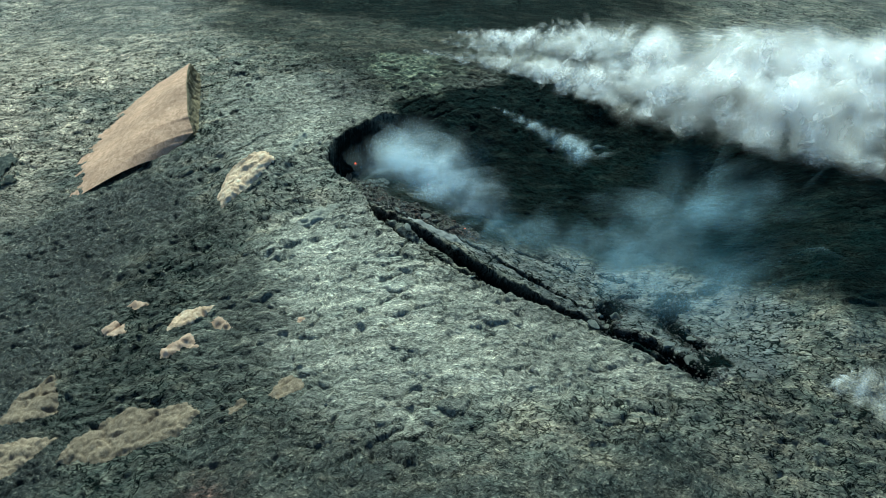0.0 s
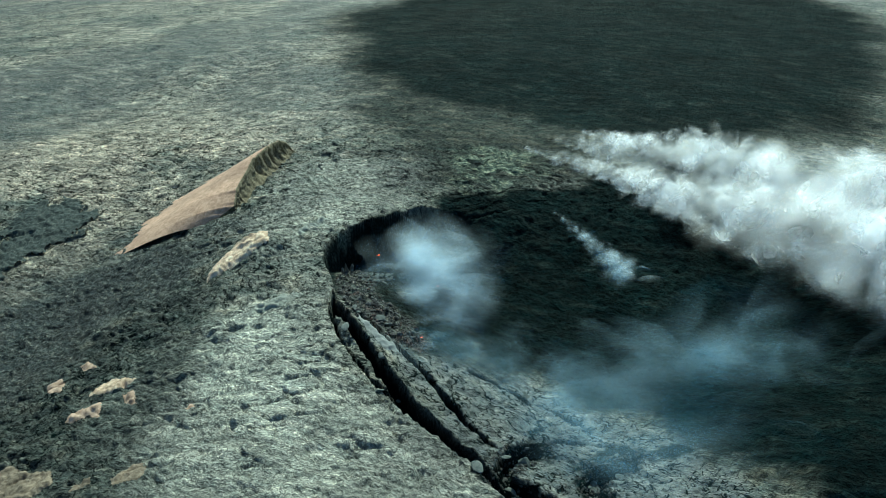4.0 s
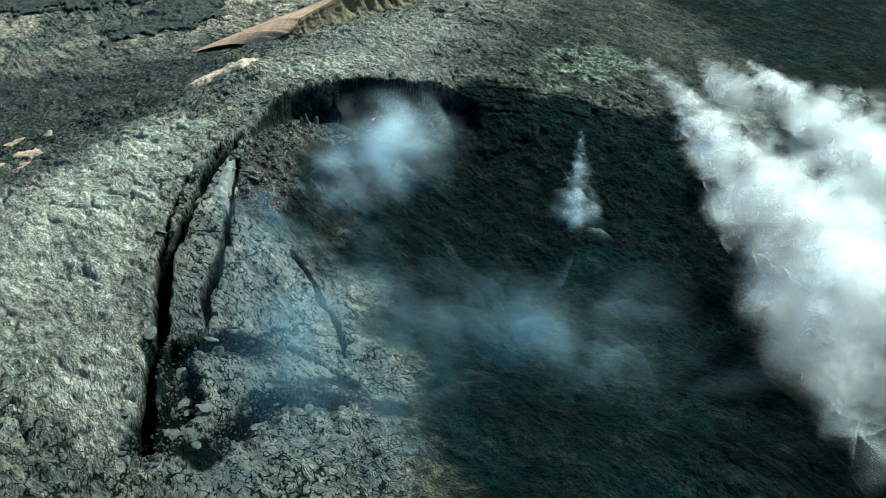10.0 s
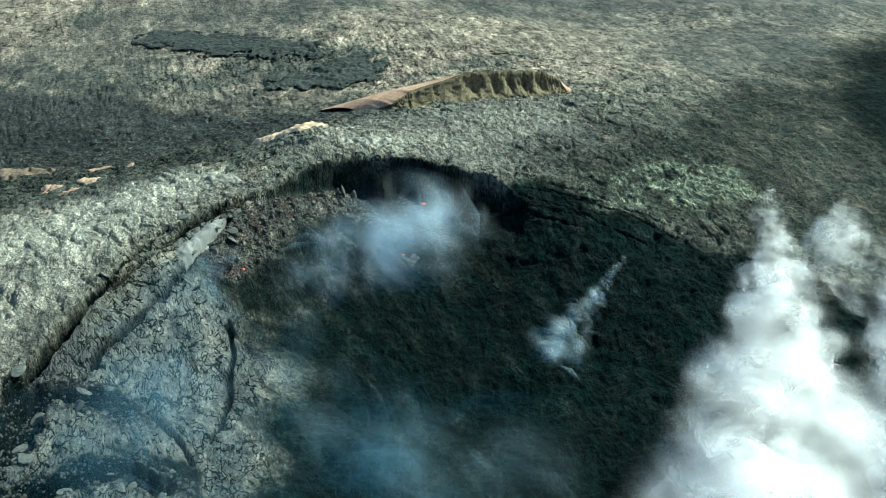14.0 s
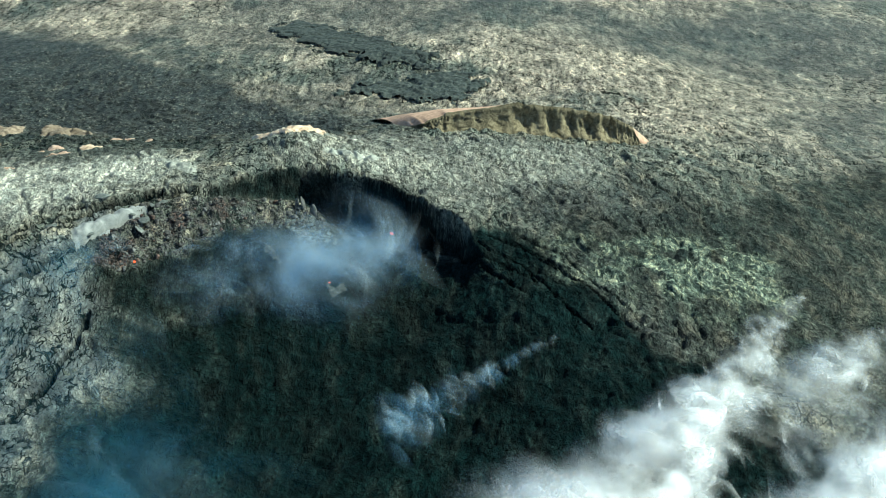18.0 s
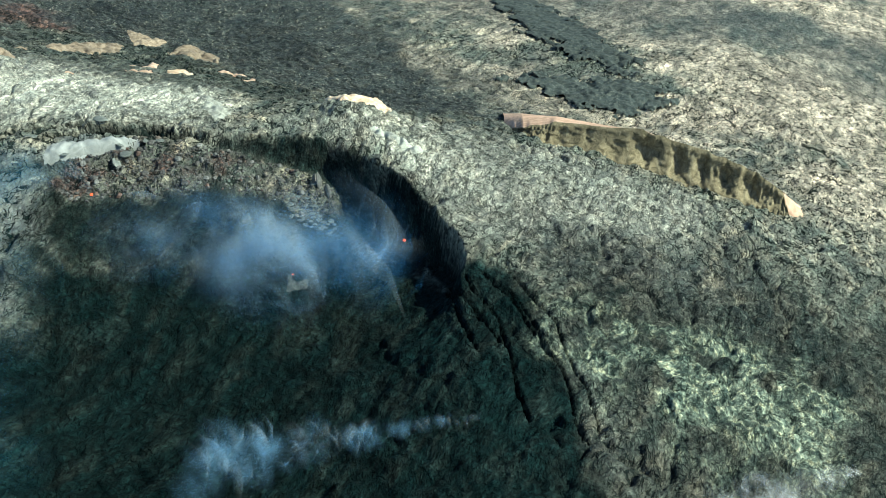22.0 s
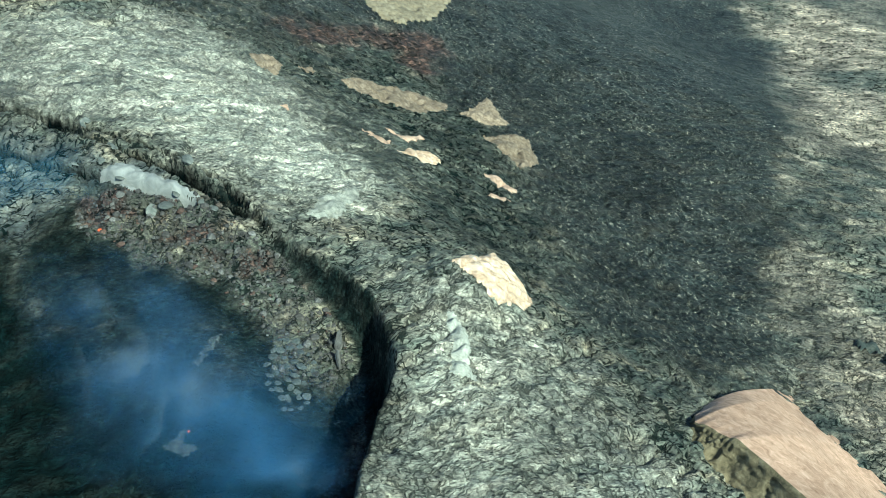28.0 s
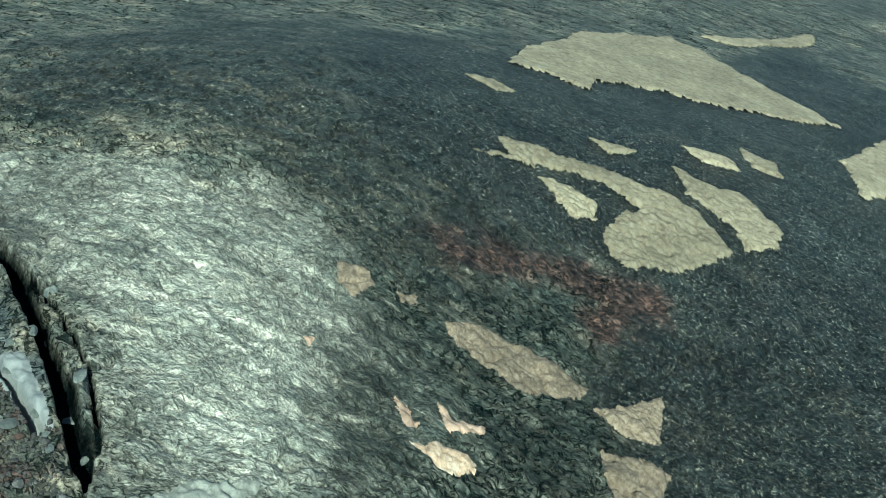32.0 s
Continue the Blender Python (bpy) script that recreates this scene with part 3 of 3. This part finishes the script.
def along(pts, s):
    s = min(max(s, 0), 0.9999) * (len(pts) - 1)
    k, f = int(s), s - int(s)
    return [a * (1 - f) + b * f for a, b in zip(pts[k], pts[k + 1])]


def scarp():
    n = 260
    home = tagged(new("scarp_ridge"), "tan cinder ridge with a fluted ochre cliff facing the crater", "ridge")
    home.location = (75, 100, 0)
    us = np.linspace(0, 1, n)[:, None]
    crest = np.array([along(CREST, u) for u in us[:, 0]])
    foot = np.array([along(FOOT, u) for u in us[:, 0]])
    cx, cy, cz = (crest[:, k : k + 1] for k in range(3))
    uneven = 0.9 * (vnoise(us * 40, us * 0 + 3.3) - 0.5)
    ends = np.sin(np.pi * us) ** 0.35
    for name, rows, mat, label in (("outer_slope", 30, TAN, "smooth tan cinder slope"), ("cliff", 24, CLIFF, "fluted ochre cliff with dark gullies")):
        v = np.linspace(0, 1, rows + 1)[None, :]
        if name == "outer_slope":
            x, y = cx + (foot[:, :1] - cx) * v, cy + (foot[:, 1:2] - cy) * v
            g = land(x, y, False)
            z = g - 1.2 + (cz - g + 1.2) * (1 - v) ** 1.45 + uneven * (1 - v) ** 12
            z = np.where(v > 0.6, np.maximum(z, g - 1.2), z)
        else:
            flute = np.abs(np.sin(us * 27 + 2.6 * np.sin(us * 11))) ** 0.8 * (0.75 + 0.25 * np.abs(np.sin(us * 71 + 1)))
            out = (0.8 + 5.0 * v**1.3) * ends - 3.4 * (1 - flute) * np.sin(np.pi * np.minimum(v * 1.15, 1)) * ends
            out = out + 0.8 * (vnoise(us * 120 + 0 * v, v * 9 + 0 * us) - 0.5)
            out = out * smooth(0, 0.04, v + 0 * us)
            x, y = cx + 0.22 * out, cy - 0.97 * out
            g = land(x, y)
            z = cz + uneven * (1 - v) ** 12 + (np.minimum(g - 1.0, cz - 0.5) - cz) * (v**0.8)
        bm = bmesh.new()
        grid = [[bm.verts.new((x[i, j] - 75, y[i, j] - 100, z[i, j])) for j in range(rows + 1)] for i in range(n)]
        for i in range(n - 1):
            for j in range(rows):
                q = (grid[i][j], grid[i + 1][j], grid[i + 1][j + 1], grid[i][j + 1])
                bm.faces.new(q if name == "outer_slope" else q[::-1]).smooth = True
        part(name, bm, mat, home, label)


scarp()


# ---- tan islands of older ground that the flows left bare ----
def island(pts, mat, label, rise=0.35, step=0.7, wild=3.0, seed=0.0, kind="bare patch"):
    (x0, y0), (x1, y1) = np.min(pts, 0), np.max(pts, 0)
    step = max(step, max(x1 - x0, y1 - y0) / 160)
    xs, ys = np.arange(x0 - 3, x1 + 3, step), np.arange(y0 - 3, y1 + 3, step)
    gx, gy = np.meshgrid(xs, ys, indexing="ij")
    d = inside(gx, gy, pts) + wild * (fbm(gx, gy, 5, 4, seed) - 0.5) + 0.7 * (fbm(gx, gy, 1.6, 2, seed + 3) - 0.5)
    z = land(gx, gy) + np.clip(d, -1, 1.2) * 0.5 * rise / 0.6 + rise * 0.4 + 0.3 * (fbm(gx, gy, 3, 3, seed) - 0.5)
    me = sheet("flow_lobe" if kind == "lava flow" else "cinder_patch", xs, ys, z, d > -0.8)
    me.materials.append(mat)
    return tagged(new(me.name.split(".")[0], me), label, kind, "clinker flow lobes" if kind == "lava flow" else "bare cinder patches")


CINDER, LOBE = "bare tan cinder patch ringed by dark lava", "dark clinker flow lobe lying on tan ground"
island([(-12, 38), (-20, 45), (-28, 54), (-21, 57), (-6, 55), (-2, 51), (-1, 47), (-2, 43), (-6, 41)], PALE, "pale tan bare cinder patch on the outer rim", 0.8, 0.5, 1.5, 1)
island([(-128, 41), (-135, 46), (-137, 56), (-140, 66), (-137, 79), (-131, 78), (-121, 63), (-123, 55), (-123, 46)], BROWN, CINDER, 0.4, 0.5, 2.0, 5)
island([(-129, 82), (-148, 98), (-142, 99), (-129, 99), (-127, 91)], BROWN, CINDER, 0.4, 0.5, 2.0, 7)
island([(-117, 86), (-120, 97), (-120, 103), (-106, 101), (-100, 93), (-108, 89)], BROWN, CINDER, 0.4, 0.5, 2.0, 9)
island([(-126, 13), (-129, 19), (-126, 22), (-119, 19), (-121, 15)], BROWN, CINDER, 0.4, 0.5, 1.5, 11)
island([(-128, 28), (-131, 32), (-129, 32), (-126, 30)], BROWN, CINDER, 0.4, 0.5, 1.0, 13)
island([(-82, 46), (-87, 52), (-88, 60), (-84, 59), (-81, 56)], PALE, CINDER, 0.4, 0.5, 1.2, 15)
island([(-99, 48), (-99, 50), (-97, 52), (-101, 59), (-98, 59), (-93, 52)], PINK, CINDER, 0.4, 0.5, 1.0, 17)
island([(-93, 39), (-92, 43), (-89, 46), (-87, 44)], PINK, CINDER, 0.4, 0.5, 1.0, 19)
island([(-95, 16), (-96, 18), (-94, 18)], PINK, CINDER, 0.4, 0.5, 0.6, 21)
island([(-85, 74), (-86, 78), (-81, 83), (-78, 80), (-81, 76)], PINK, CINDER, 0.4, 0.5, 0.8, 23)
island([(-72, 70), (-73, 74), (-71, 77), (-70, 74)], PINK, CINDER, 0.4, 0.5, 0.8, 25)
island([(-82, 47), (-87, 55), (-86, 60), (-81, 54)], PALE, CINDER, 0.4, 0.5, 0.8, 27)
island([(-221, 24), (-232, 34), (-240, 28), (-246, 39), (-253, 60), (-258, 89), (-255, 100), (-239, 115), (-216, 98), (-203, 81), (-211, 72), (-220, 71), (-241, 81), (-245, 63), (-236, 44)], OLIVE, CINDER, 0.8, 0.5, 4.0, 29)
island([(-228, 46), (-232, 57), (-229, 66), (-219, 67), (-215, 60)], OLIVE, CINDER, 0.8, 0.5, 3.0, 31)
island([(-279, 88), (-277, 104), (-283, 115), (-267, 132), (-255, 130), (-245, 119), (-257, 112), (-264, 96)], OLIVE, CINDER, 0.8, 0.5, 4.0, 33)
island([(-300, 90), (-307, 110), (-300, 114), (-294, 99)], OLIVE, CINDER, 0.8, 0.5, 3.0, 35)
island([(-324, 114), (-323, 128), (-312, 132), (-310, 119)], OLIVE, CINDER, 0.8, 0.5, 3.0, 37)
island([(-274, 57), (-278, 67), (-280, 75), (-270, 66)], OLIVE, CINDER, 0.8, 0.5, 2.5, 39)
island([(-328, 12), (-372, 13), (-432, 27), (-454, 27), (-520, 73), (-506, 92), (-464, 125), (-427, 164), (-405, 145), (-387, 112), (-369, 72), (-354, 50), (-332, 48), (-334, 28)], OLIVE, CINDER, 0.8, 0.5, 8.0, 41)
island([(-555, 92), (-610, 129), (-713, 175), (-668, 172), (-552, 114)], OLIVE, CINDER, 0.8, 0.5, 5.0, 43)
island([(-285, 5), (-291, 14), (-288, 24), (-279, 19)], OLIVE, CINDER, 0.8, 0.5, 3.0, 45)
island([(-363, 160), (-436, 190), (-396, 193), (-352, 185), (-331, 167)], OLIVE, CINDER, 0.8, 0.5, 5.0, 47)
island([(-71, 275), (-56, 290), (-12, 253), (24, 216), (27, 196), (-1, 212), (-30, 225)], DARK_FLOW, LOBE, 0.9, 0.7, 24.0, 3, "lava flow")
island([(-14, 164), (-8, 178), (8, 184), (42, 193), (50, 172), (36, 152), (17, 155)], DARK_FLOW, LOBE, 0.9, 0.7, 20.0, 7, "lava flow")
island([(-36, 12), (-44, 17), (-51, 27), (-45, 25), (-42, 21), (-35, 19)], CREAM, "pale cream crust patch on the crater rim", 0.5, 0.4, 4.0, 9)
island([(0, 33), (7, 35.5), (13, 33), (19, 33), (17, 29), (12, 31), (6, 33)], CREAM, "small pale cream crust patch on the crater rim", 0.5, 0.4, 2.0, 19)
island([(-55, -31), (-57, -27), (-54, -23), (-48, -16), (-43, -11), (-42, -13), (-45, -18), (-50, -25)], ASH, "smooth pale grey ash slide beside the crack", 0.7, 0.4, 1.0, 3, "ash slide")
for pts in ([(-47, -68), (-44, -66.5), (-45, -68.5)], [(-4.6, -16.5), (-10, -11.6), (-9.4, -10.4), (-4, -15.4)], [(9, -19), (11, -22.5), (14, -20), (13, -18), (11.4, -20.6)]):
    island(pts, SULPHUR, "pale crusted band on black crater floor", 0.2, 0.3, 0.5, pts[0][0], "crust band")


# ---- rubble in the pit ----
def rock_mesh(name, mat, seed, cuts=2, tall=1.0):
    rnd = np.random.default_rng(seed)
    bm = bmesh.new()
    bmesh.ops.create_icosphere(bm, subdivisions=cuts, radius=1.0)
    planes = [(Vector(rnd.normal(size=3)).normalized(), rnd.uniform(0.55, 0.9)) for _ in range(9)]
    for v in bm.verts:
        for n, d in planes:
            over = v.co.dot(n) - d
            if over > 0:
                v.co -= n * over
        v.co *= 1 + 0.12 * noise.noise(v.co * 2.5 + Vector((seed, 0, 0)))
        v.co.z *= tall
    me = bpy.data.meshes.new(name)
    bm.to_mesh(me)
    bm.free()
    me.materials.append(mat)
    return me


def rubble():
    rnd = np.random.default_rng(5)
    shapes = [rock_mesh("boulder", m, 20 + k, 2, 0.75) for k, m in enumerate((RUBBLE_ROCK, RUBBLE_ROCK, PALE_ROCK, RUST_ROCK, RUBBLE_ROCK, PALE_ROCK))]
    words = ("grey-brown angular lava boulder in the crater rubble", "pale grey angular lava boulder in the crater rubble", "rusty red angular lava boulder in the crater rubble")
    pick = (0, 0, 1, 2, 0, 1)
    done = 0
    while done < 290:
        x, y = rnd.uniform(-54, 8), rnd.uniform(-38, 15)
        if float(rubble_zone(np.array([x]), np.array([y]))[0]) < 0.4:
            continue
        k = int(rnd.integers(6))
        r = 0.32 + 0.8 * rnd.random() ** 3
        ob = tagged(new("boulder", shapes[k]), words[pick[k]], "boulder", "rubble boulders")
        ob.matrix_world = pose(x, y, height(x, y) + 0.25 * r, 0, 0, rnd.uniform(0, 360)) @ Matrix.Diagonal((r, r * rnd.uniform(0.6, 1), r * rnd.uniform(0.6, 1.1), 1))
        done += 1
    for x, y, r, tall in ((-2.8, 12.1, 1.0, 2.6), (0.4, 11.6, 1.1, 2.9), (-4.6, 12.6, 0.7, 1.7)):
        ob = tagged(new("rock_spire", rock_mesh("rock_spire", PALE_ROCK, int(90 + 7 * x), 3, 1.0)), "upright pale rock spire at the edge of the rubble", "rock spire", "rock spires")
        ob.matrix_world = pose(x, y, height(x, y) + 0.55 * tall, 8, 0, 40 * x) @ Matrix.Diagonal((r, r * 0.6, tall, 1))
    # tilted crust slabs along the open cracks
    plates = [rock_mesh("lava_block", SLAB_ROCK, 50 + k, 2, 0.22) for k in range(4)]
    for k in range(60):
        pts, width, depth = CRACKS[(0, 1, 3, 4, 5, 5)[k % 6]]
        x, y, *_ = along(pts, rnd.random())
        x, y = x + rnd.normal() * (width + 1.6), y + rnd.normal() * (width + 1.6)
        r = rnd.uniform(0.9, 2.6)
        ob = tagged(new("lava_block", plates[k % 4]), "tilted broken block of grey lava crust beside a crack", "lava block", "broken crust blocks")
        ob.matrix_world = pose(x, y, height(x, y) + 0.1 * r, rnd.normal() * 14, rnd.normal() * 14, rnd.uniform(0, 360)) @ Matrix.Diagonal((r, r * rnd.uniform(0.5, 0.9), r, 1))
    # gravel between the boulders
    co, faces = [], []
    base = rock_mesh("gravel", RUBBLE_ROCK, 77, 1, 0.8)
    shape = np.array([v.co for v in base.vertices])
    tris = [tuple(p.vertices) for p in base.polygons]
    x, y = rnd.uniform(-118, 10, 34000), rnd.uniform(-112, 16, 34000)
    w = rubble_zone(x, y)
    for pts, width, depth in CRACKS[3:6]:
        e, s = line_distance(x, y, pts)
        w = np.maximum(w, smooth(7, 3, e))
    keep = w > 0.5
    x, y = x[keep], y[keep]
    z = land(x, y)
    for px, py, pz in zip(x, y, z):
        r, a = 0.22 + 0.5 * rnd.random() ** 3, rnd.uniform(0, 6.3)
        turn = np.array([[math.cos(a), -math.sin(a), 0], [math.sin(a), math.cos(a), 0], [0, 0, 1]])
        n = len(co)
        co.extend((shape * (r, r * 0.8, r * 0.9)) @ turn.T + (px, py, pz + 0.1 * r))
        faces.extend(tuple(i + n for i in f) for f in tris)
    me = bpy.data.meshes.new("gravel")
    me.from_pydata([tuple(c) for c in co], [], faces)
    me.materials.append(RUBBLE_ROCK)
    tagged(new("gravel", me), "loose grey and rusty lava rubble on the crater slope", "rubble", kind="stuff")


rubble()

# broken pale plates under the wall
plates = [rock_mesh("crust_plate", PLATE_ROCK, 200 + k, 2, 0.3) for k in range(5)]
rnd = np.random.default_rng(31)
for i in range(9):
    for k in range(6):
        px, py = -6.0 + 1.75 * i + rnd.normal() * 0.3, -2.5 + 1.75 * k + rnd.normal() * 0.3
        if rnd.random() < 0.22 or (i - 4) ** 2 / 20 + (k - 2.5) ** 2 / 8 > 1.1:
            continue
        ob = tagged(new("crust_plate", plates[(i + k) % 5]), "pale blue-grey broken crust plate on the pit slope", "crust plate", "broken pale plates")
        r = rnd.uniform(0.7, 1.15)
        ob.matrix_world = pose(px, py, height(px, py) + 0.15, rnd.normal() * 9, rnd.normal() * 9, rnd.uniform(0, 360)) @ Matrix.Diagonal((r, r * rnd.uniform(0.75, 1), r, 1))

# ---- molten lava showing through ----
def lava_vent(x, y, r, label):
    home = tagged(new("lava_vent"), label, "lava vent", "molten lava vents")
    home.location = (x, y, height(x, y))
    pool = new("molten_pool", rock_mesh("molten_pool", GLOW, int(abs(x) * 3), 2, 0.5))
    pool.parent = home
    pool.matrix_basis = pose(0, 0, 0.25 * r) @ Matrix.Diagonal((r, r * 0.8, r, 1))
    tagged(pool, "glowing orange-red molten lava")
    for k in range(7):
        a = 0.9 * k + 0.3 * math.sin(5 * k + x)
        if k == 2:
            continue
        stone = new("crust_stone", VENT_STONES[k % 3])
        stone.parent = home
        stone.matrix_basis = pose(1.25 * r * math.cos(a), 1.1 * r * math.sin(a), 0.1 * r, 0, 12, 70 * k) @ Matrix.Diagonal((0.55 * r, 0.4 * r, 0.45 * r, 1))


VENT_STONES = [rock_mesh("crust_stone", RUBBLE_ROCK, 300 + k, 2, 0.8) for k in range(3)]
lava_vent(24.4, 11.6, 0.9, "small glowing orange-red molten lava opening in the pit")
lava_vent(-40, -31.6, 0.6, "small glowing red lava vent in the rubble")
lava_vent(9.5, -18.5, 0.35, "tiny glowing red lava spot beside pale crust")

# ---- steam and fumes ----
def plume(name, path, radii, count, size, mat, label, seed, flatten=0.75, thick=(0.5, 1.0), category="steam", spread=0.45, facing=0.0):
    """A drifting cloud of many small soft-edged puffs along a bent line."""
    rnd = np.random.default_rng(seed)
    co, faces, dens, normals = [], [], [], []
    sides, toward = 12, np.array((math.cos(SUN_AZ), math.sin(SUN_AZ), 0.1))
    for _ in range(count):
        s = rnd.random() ** 0.8
        c, r = np.array(along(path, s)), along([(q,) for q in radii], s)[0]
        off = rnd.normal(size=3)
        off *= r * rnd.random() ** spread / np.linalg.norm(off)
        off[2] *= flatten
        p = c + off
        big = r * rnd.uniform(*size)
        q = rnd.normal(size=3)
        q = q / np.linalg.norm(q) * (1 - facing) + toward * facing
        q /= np.linalg.norm(q)
        u = np.cross(q, (0.3, 0.5, 0.8))
        u /= np.linalg.norm(u)
        v = np.cross(q, u)
        out = off / (np.linalg.norm(off) + 1e-6) + 0.7 * q * np.sign(q @ off + 1e-9) + (0, 0, 0.25)
        out = out * (1 - facing) + q * facing * 2
        base = len(co)
        t = rnd.uniform(*thick)
        co.append(p + q * big * 0.3)
        dens.append(t)
        normals.append(out)
        rings = ((0.3, 0.88), (0.55, 0.55), (0.78, 0.2), (1.0, 0.0))
        oval = rnd.uniform(0.65, 1.0)
        for ring, share in rings:
            for k in range(sides):
                a = 2 * math.pi * k / sides
                w = big * ring * (oval + (1 - oval) * math.cos(a) ** 2)
                co.append(p + w * (math.cos(a) * u + math.sin(a) * v) + q * big * 0.3 * (1 - ring))
                dens.append(t * share)
                normals.append(out + 0.8 * (1 - facing) * (math.cos(a) * u + math.sin(a) * v) * ring)
        for k in range(sides):
            m = (k + 1) % sides
            faces.append((base, base + 1 + k, base + 1 + m))
            for ring in range(len(rings) - 1):
                at = base + 1 + sides * ring
                faces.append((at + k, at + sides + k, at + sides + m, at + m))
    me = bpy.data.meshes.new(name)
    me.from_pydata([tuple(c) for c in co], [], faces)
    layer = me.attributes.new("thick", "FLOAT", "POINT")
    layer.data.foreach_set("value", np.array(dens, np.float32))
    me.polygons.foreach_set("use_smooth", np.ones(len(faces), bool))
    n = np.array(normals)
    me.normals_split_custom_set_from_vertices((n / np.linalg.norm(n, axis=1, keepdims=True)).tolist())
    me.materials.append(mat)
    return tagged(new(name, me), label, category, kind="stuff")


def steam(path, radii, label, seed, puffs, size=(0.16, 0.4)):
    return plume("steam_plume", path, radii, puffs, size, WHITE_STEAM, label, seed, 0.75, (0.7, 1.0))


STEAM_LABEL = "dense white billowing steam plume drifting low over the crater floor"
steam([(143, -12, -7), (130, -30, -4), (111, -67, -1), (84, -109, 8), (55, -152, 19), (28, -190, 27)], (1.5, 5, 9, 15, 21, 25), STEAM_LABEL, 11, 2300, (0.28, 0.62))
steam([(188, -29, -15), (170, -54, -10), (142, -94, -1), (110, -140, 10), (80, -184, 21), (56, -220, 28)], (1.5, 7, 15, 20, 26, 29), STEAM_LABEL, 12, 2300, (0.28, 0.62))
WISP_LABEL = "thin white steam wisp rising from a ground crack"
plume("steam_wisp", [(166, -20, -11), (150, -42, -5), (122, -84, 3)], (1.5, 8, 16), 420, (0.25, 0.6), WHITE_STEAM, WISP_LABEL, 21)
plume("steam_wisp", [(200, -60, -17), (184, -82, -8), (160, -112, 0)], (1.5, 7, 13), 160, (0.25, 0.6), WHITE_STEAM, WISP_LABEL, 22)
plume("steam_wisp", [(-112, -136, 12), (-116, -141, 17), (-122, -150, 22)], (2.5, 6, 9), 150, (0.3, 0.6), WHITE_STEAM, "bright white steam puff over the crater edge", 23)
plume("steam_jet", [(78, -39, 0), (66, -51, 1.5), (50, -67, 2), (32, -84, 2)], (0.7, 2.0, 4.5, 8), 260, (0.35, 0.8), JET_STEAM, "thin bluish steam jet drifting from a small vent", 13, 0.6, (0.3, 1.0), spread=0.6, facing=0.5)
plume("pit_fume", [(26, 4, -4), (18, -6, -1), (8, -16, 2), (-6, -26, 4), (-24, -38, 8)], (11, 20, 23, 19, 12), 340, (0.4, 0.8), BLUE_FUME, "bluish white gas fume hanging low over the crater pit", 14, 0.55, (0.3, 1.0), "gas fume", spread=0.75, facing=0.4)
plume("slab_fume", [(-40, -31, 9), (-44, -33, 16), (-54, -46, 20), (-78, -80, 20)], (1.2, 4, 10, 18), 90, (0.4, 0.8), THIN_FUME, "bluish fume drifting from the vent beside the ash slide", 16, 0.6, (0.3, 0.9), "gas fume", spread=0.7, facing=0.4)
HAZE_LABEL = "thin blue gas haze over the cracked crater floor"
plume("floor_haze", [(-52, -40, 17), (-66, -84, 15), (-78, -128, 17)], (16, 28, 38), 150, (0.3, 0.65), THIN_FUME, HAZE_LABEL, 15, 0.3, (0.2, 0.8), "gas haze", spread=0.7, facing=0.45)
plume("floor_haze", [(-40, -66, 8), (-34, -100, 9), (-10, -138, 12)], (18, 30, 36), 150, (0.3, 0.6), THIN_FUME, HAZE_LABEL, 18, 0.2, (0.3, 0.9), "gas haze", spread=0.8, facing=0.45)
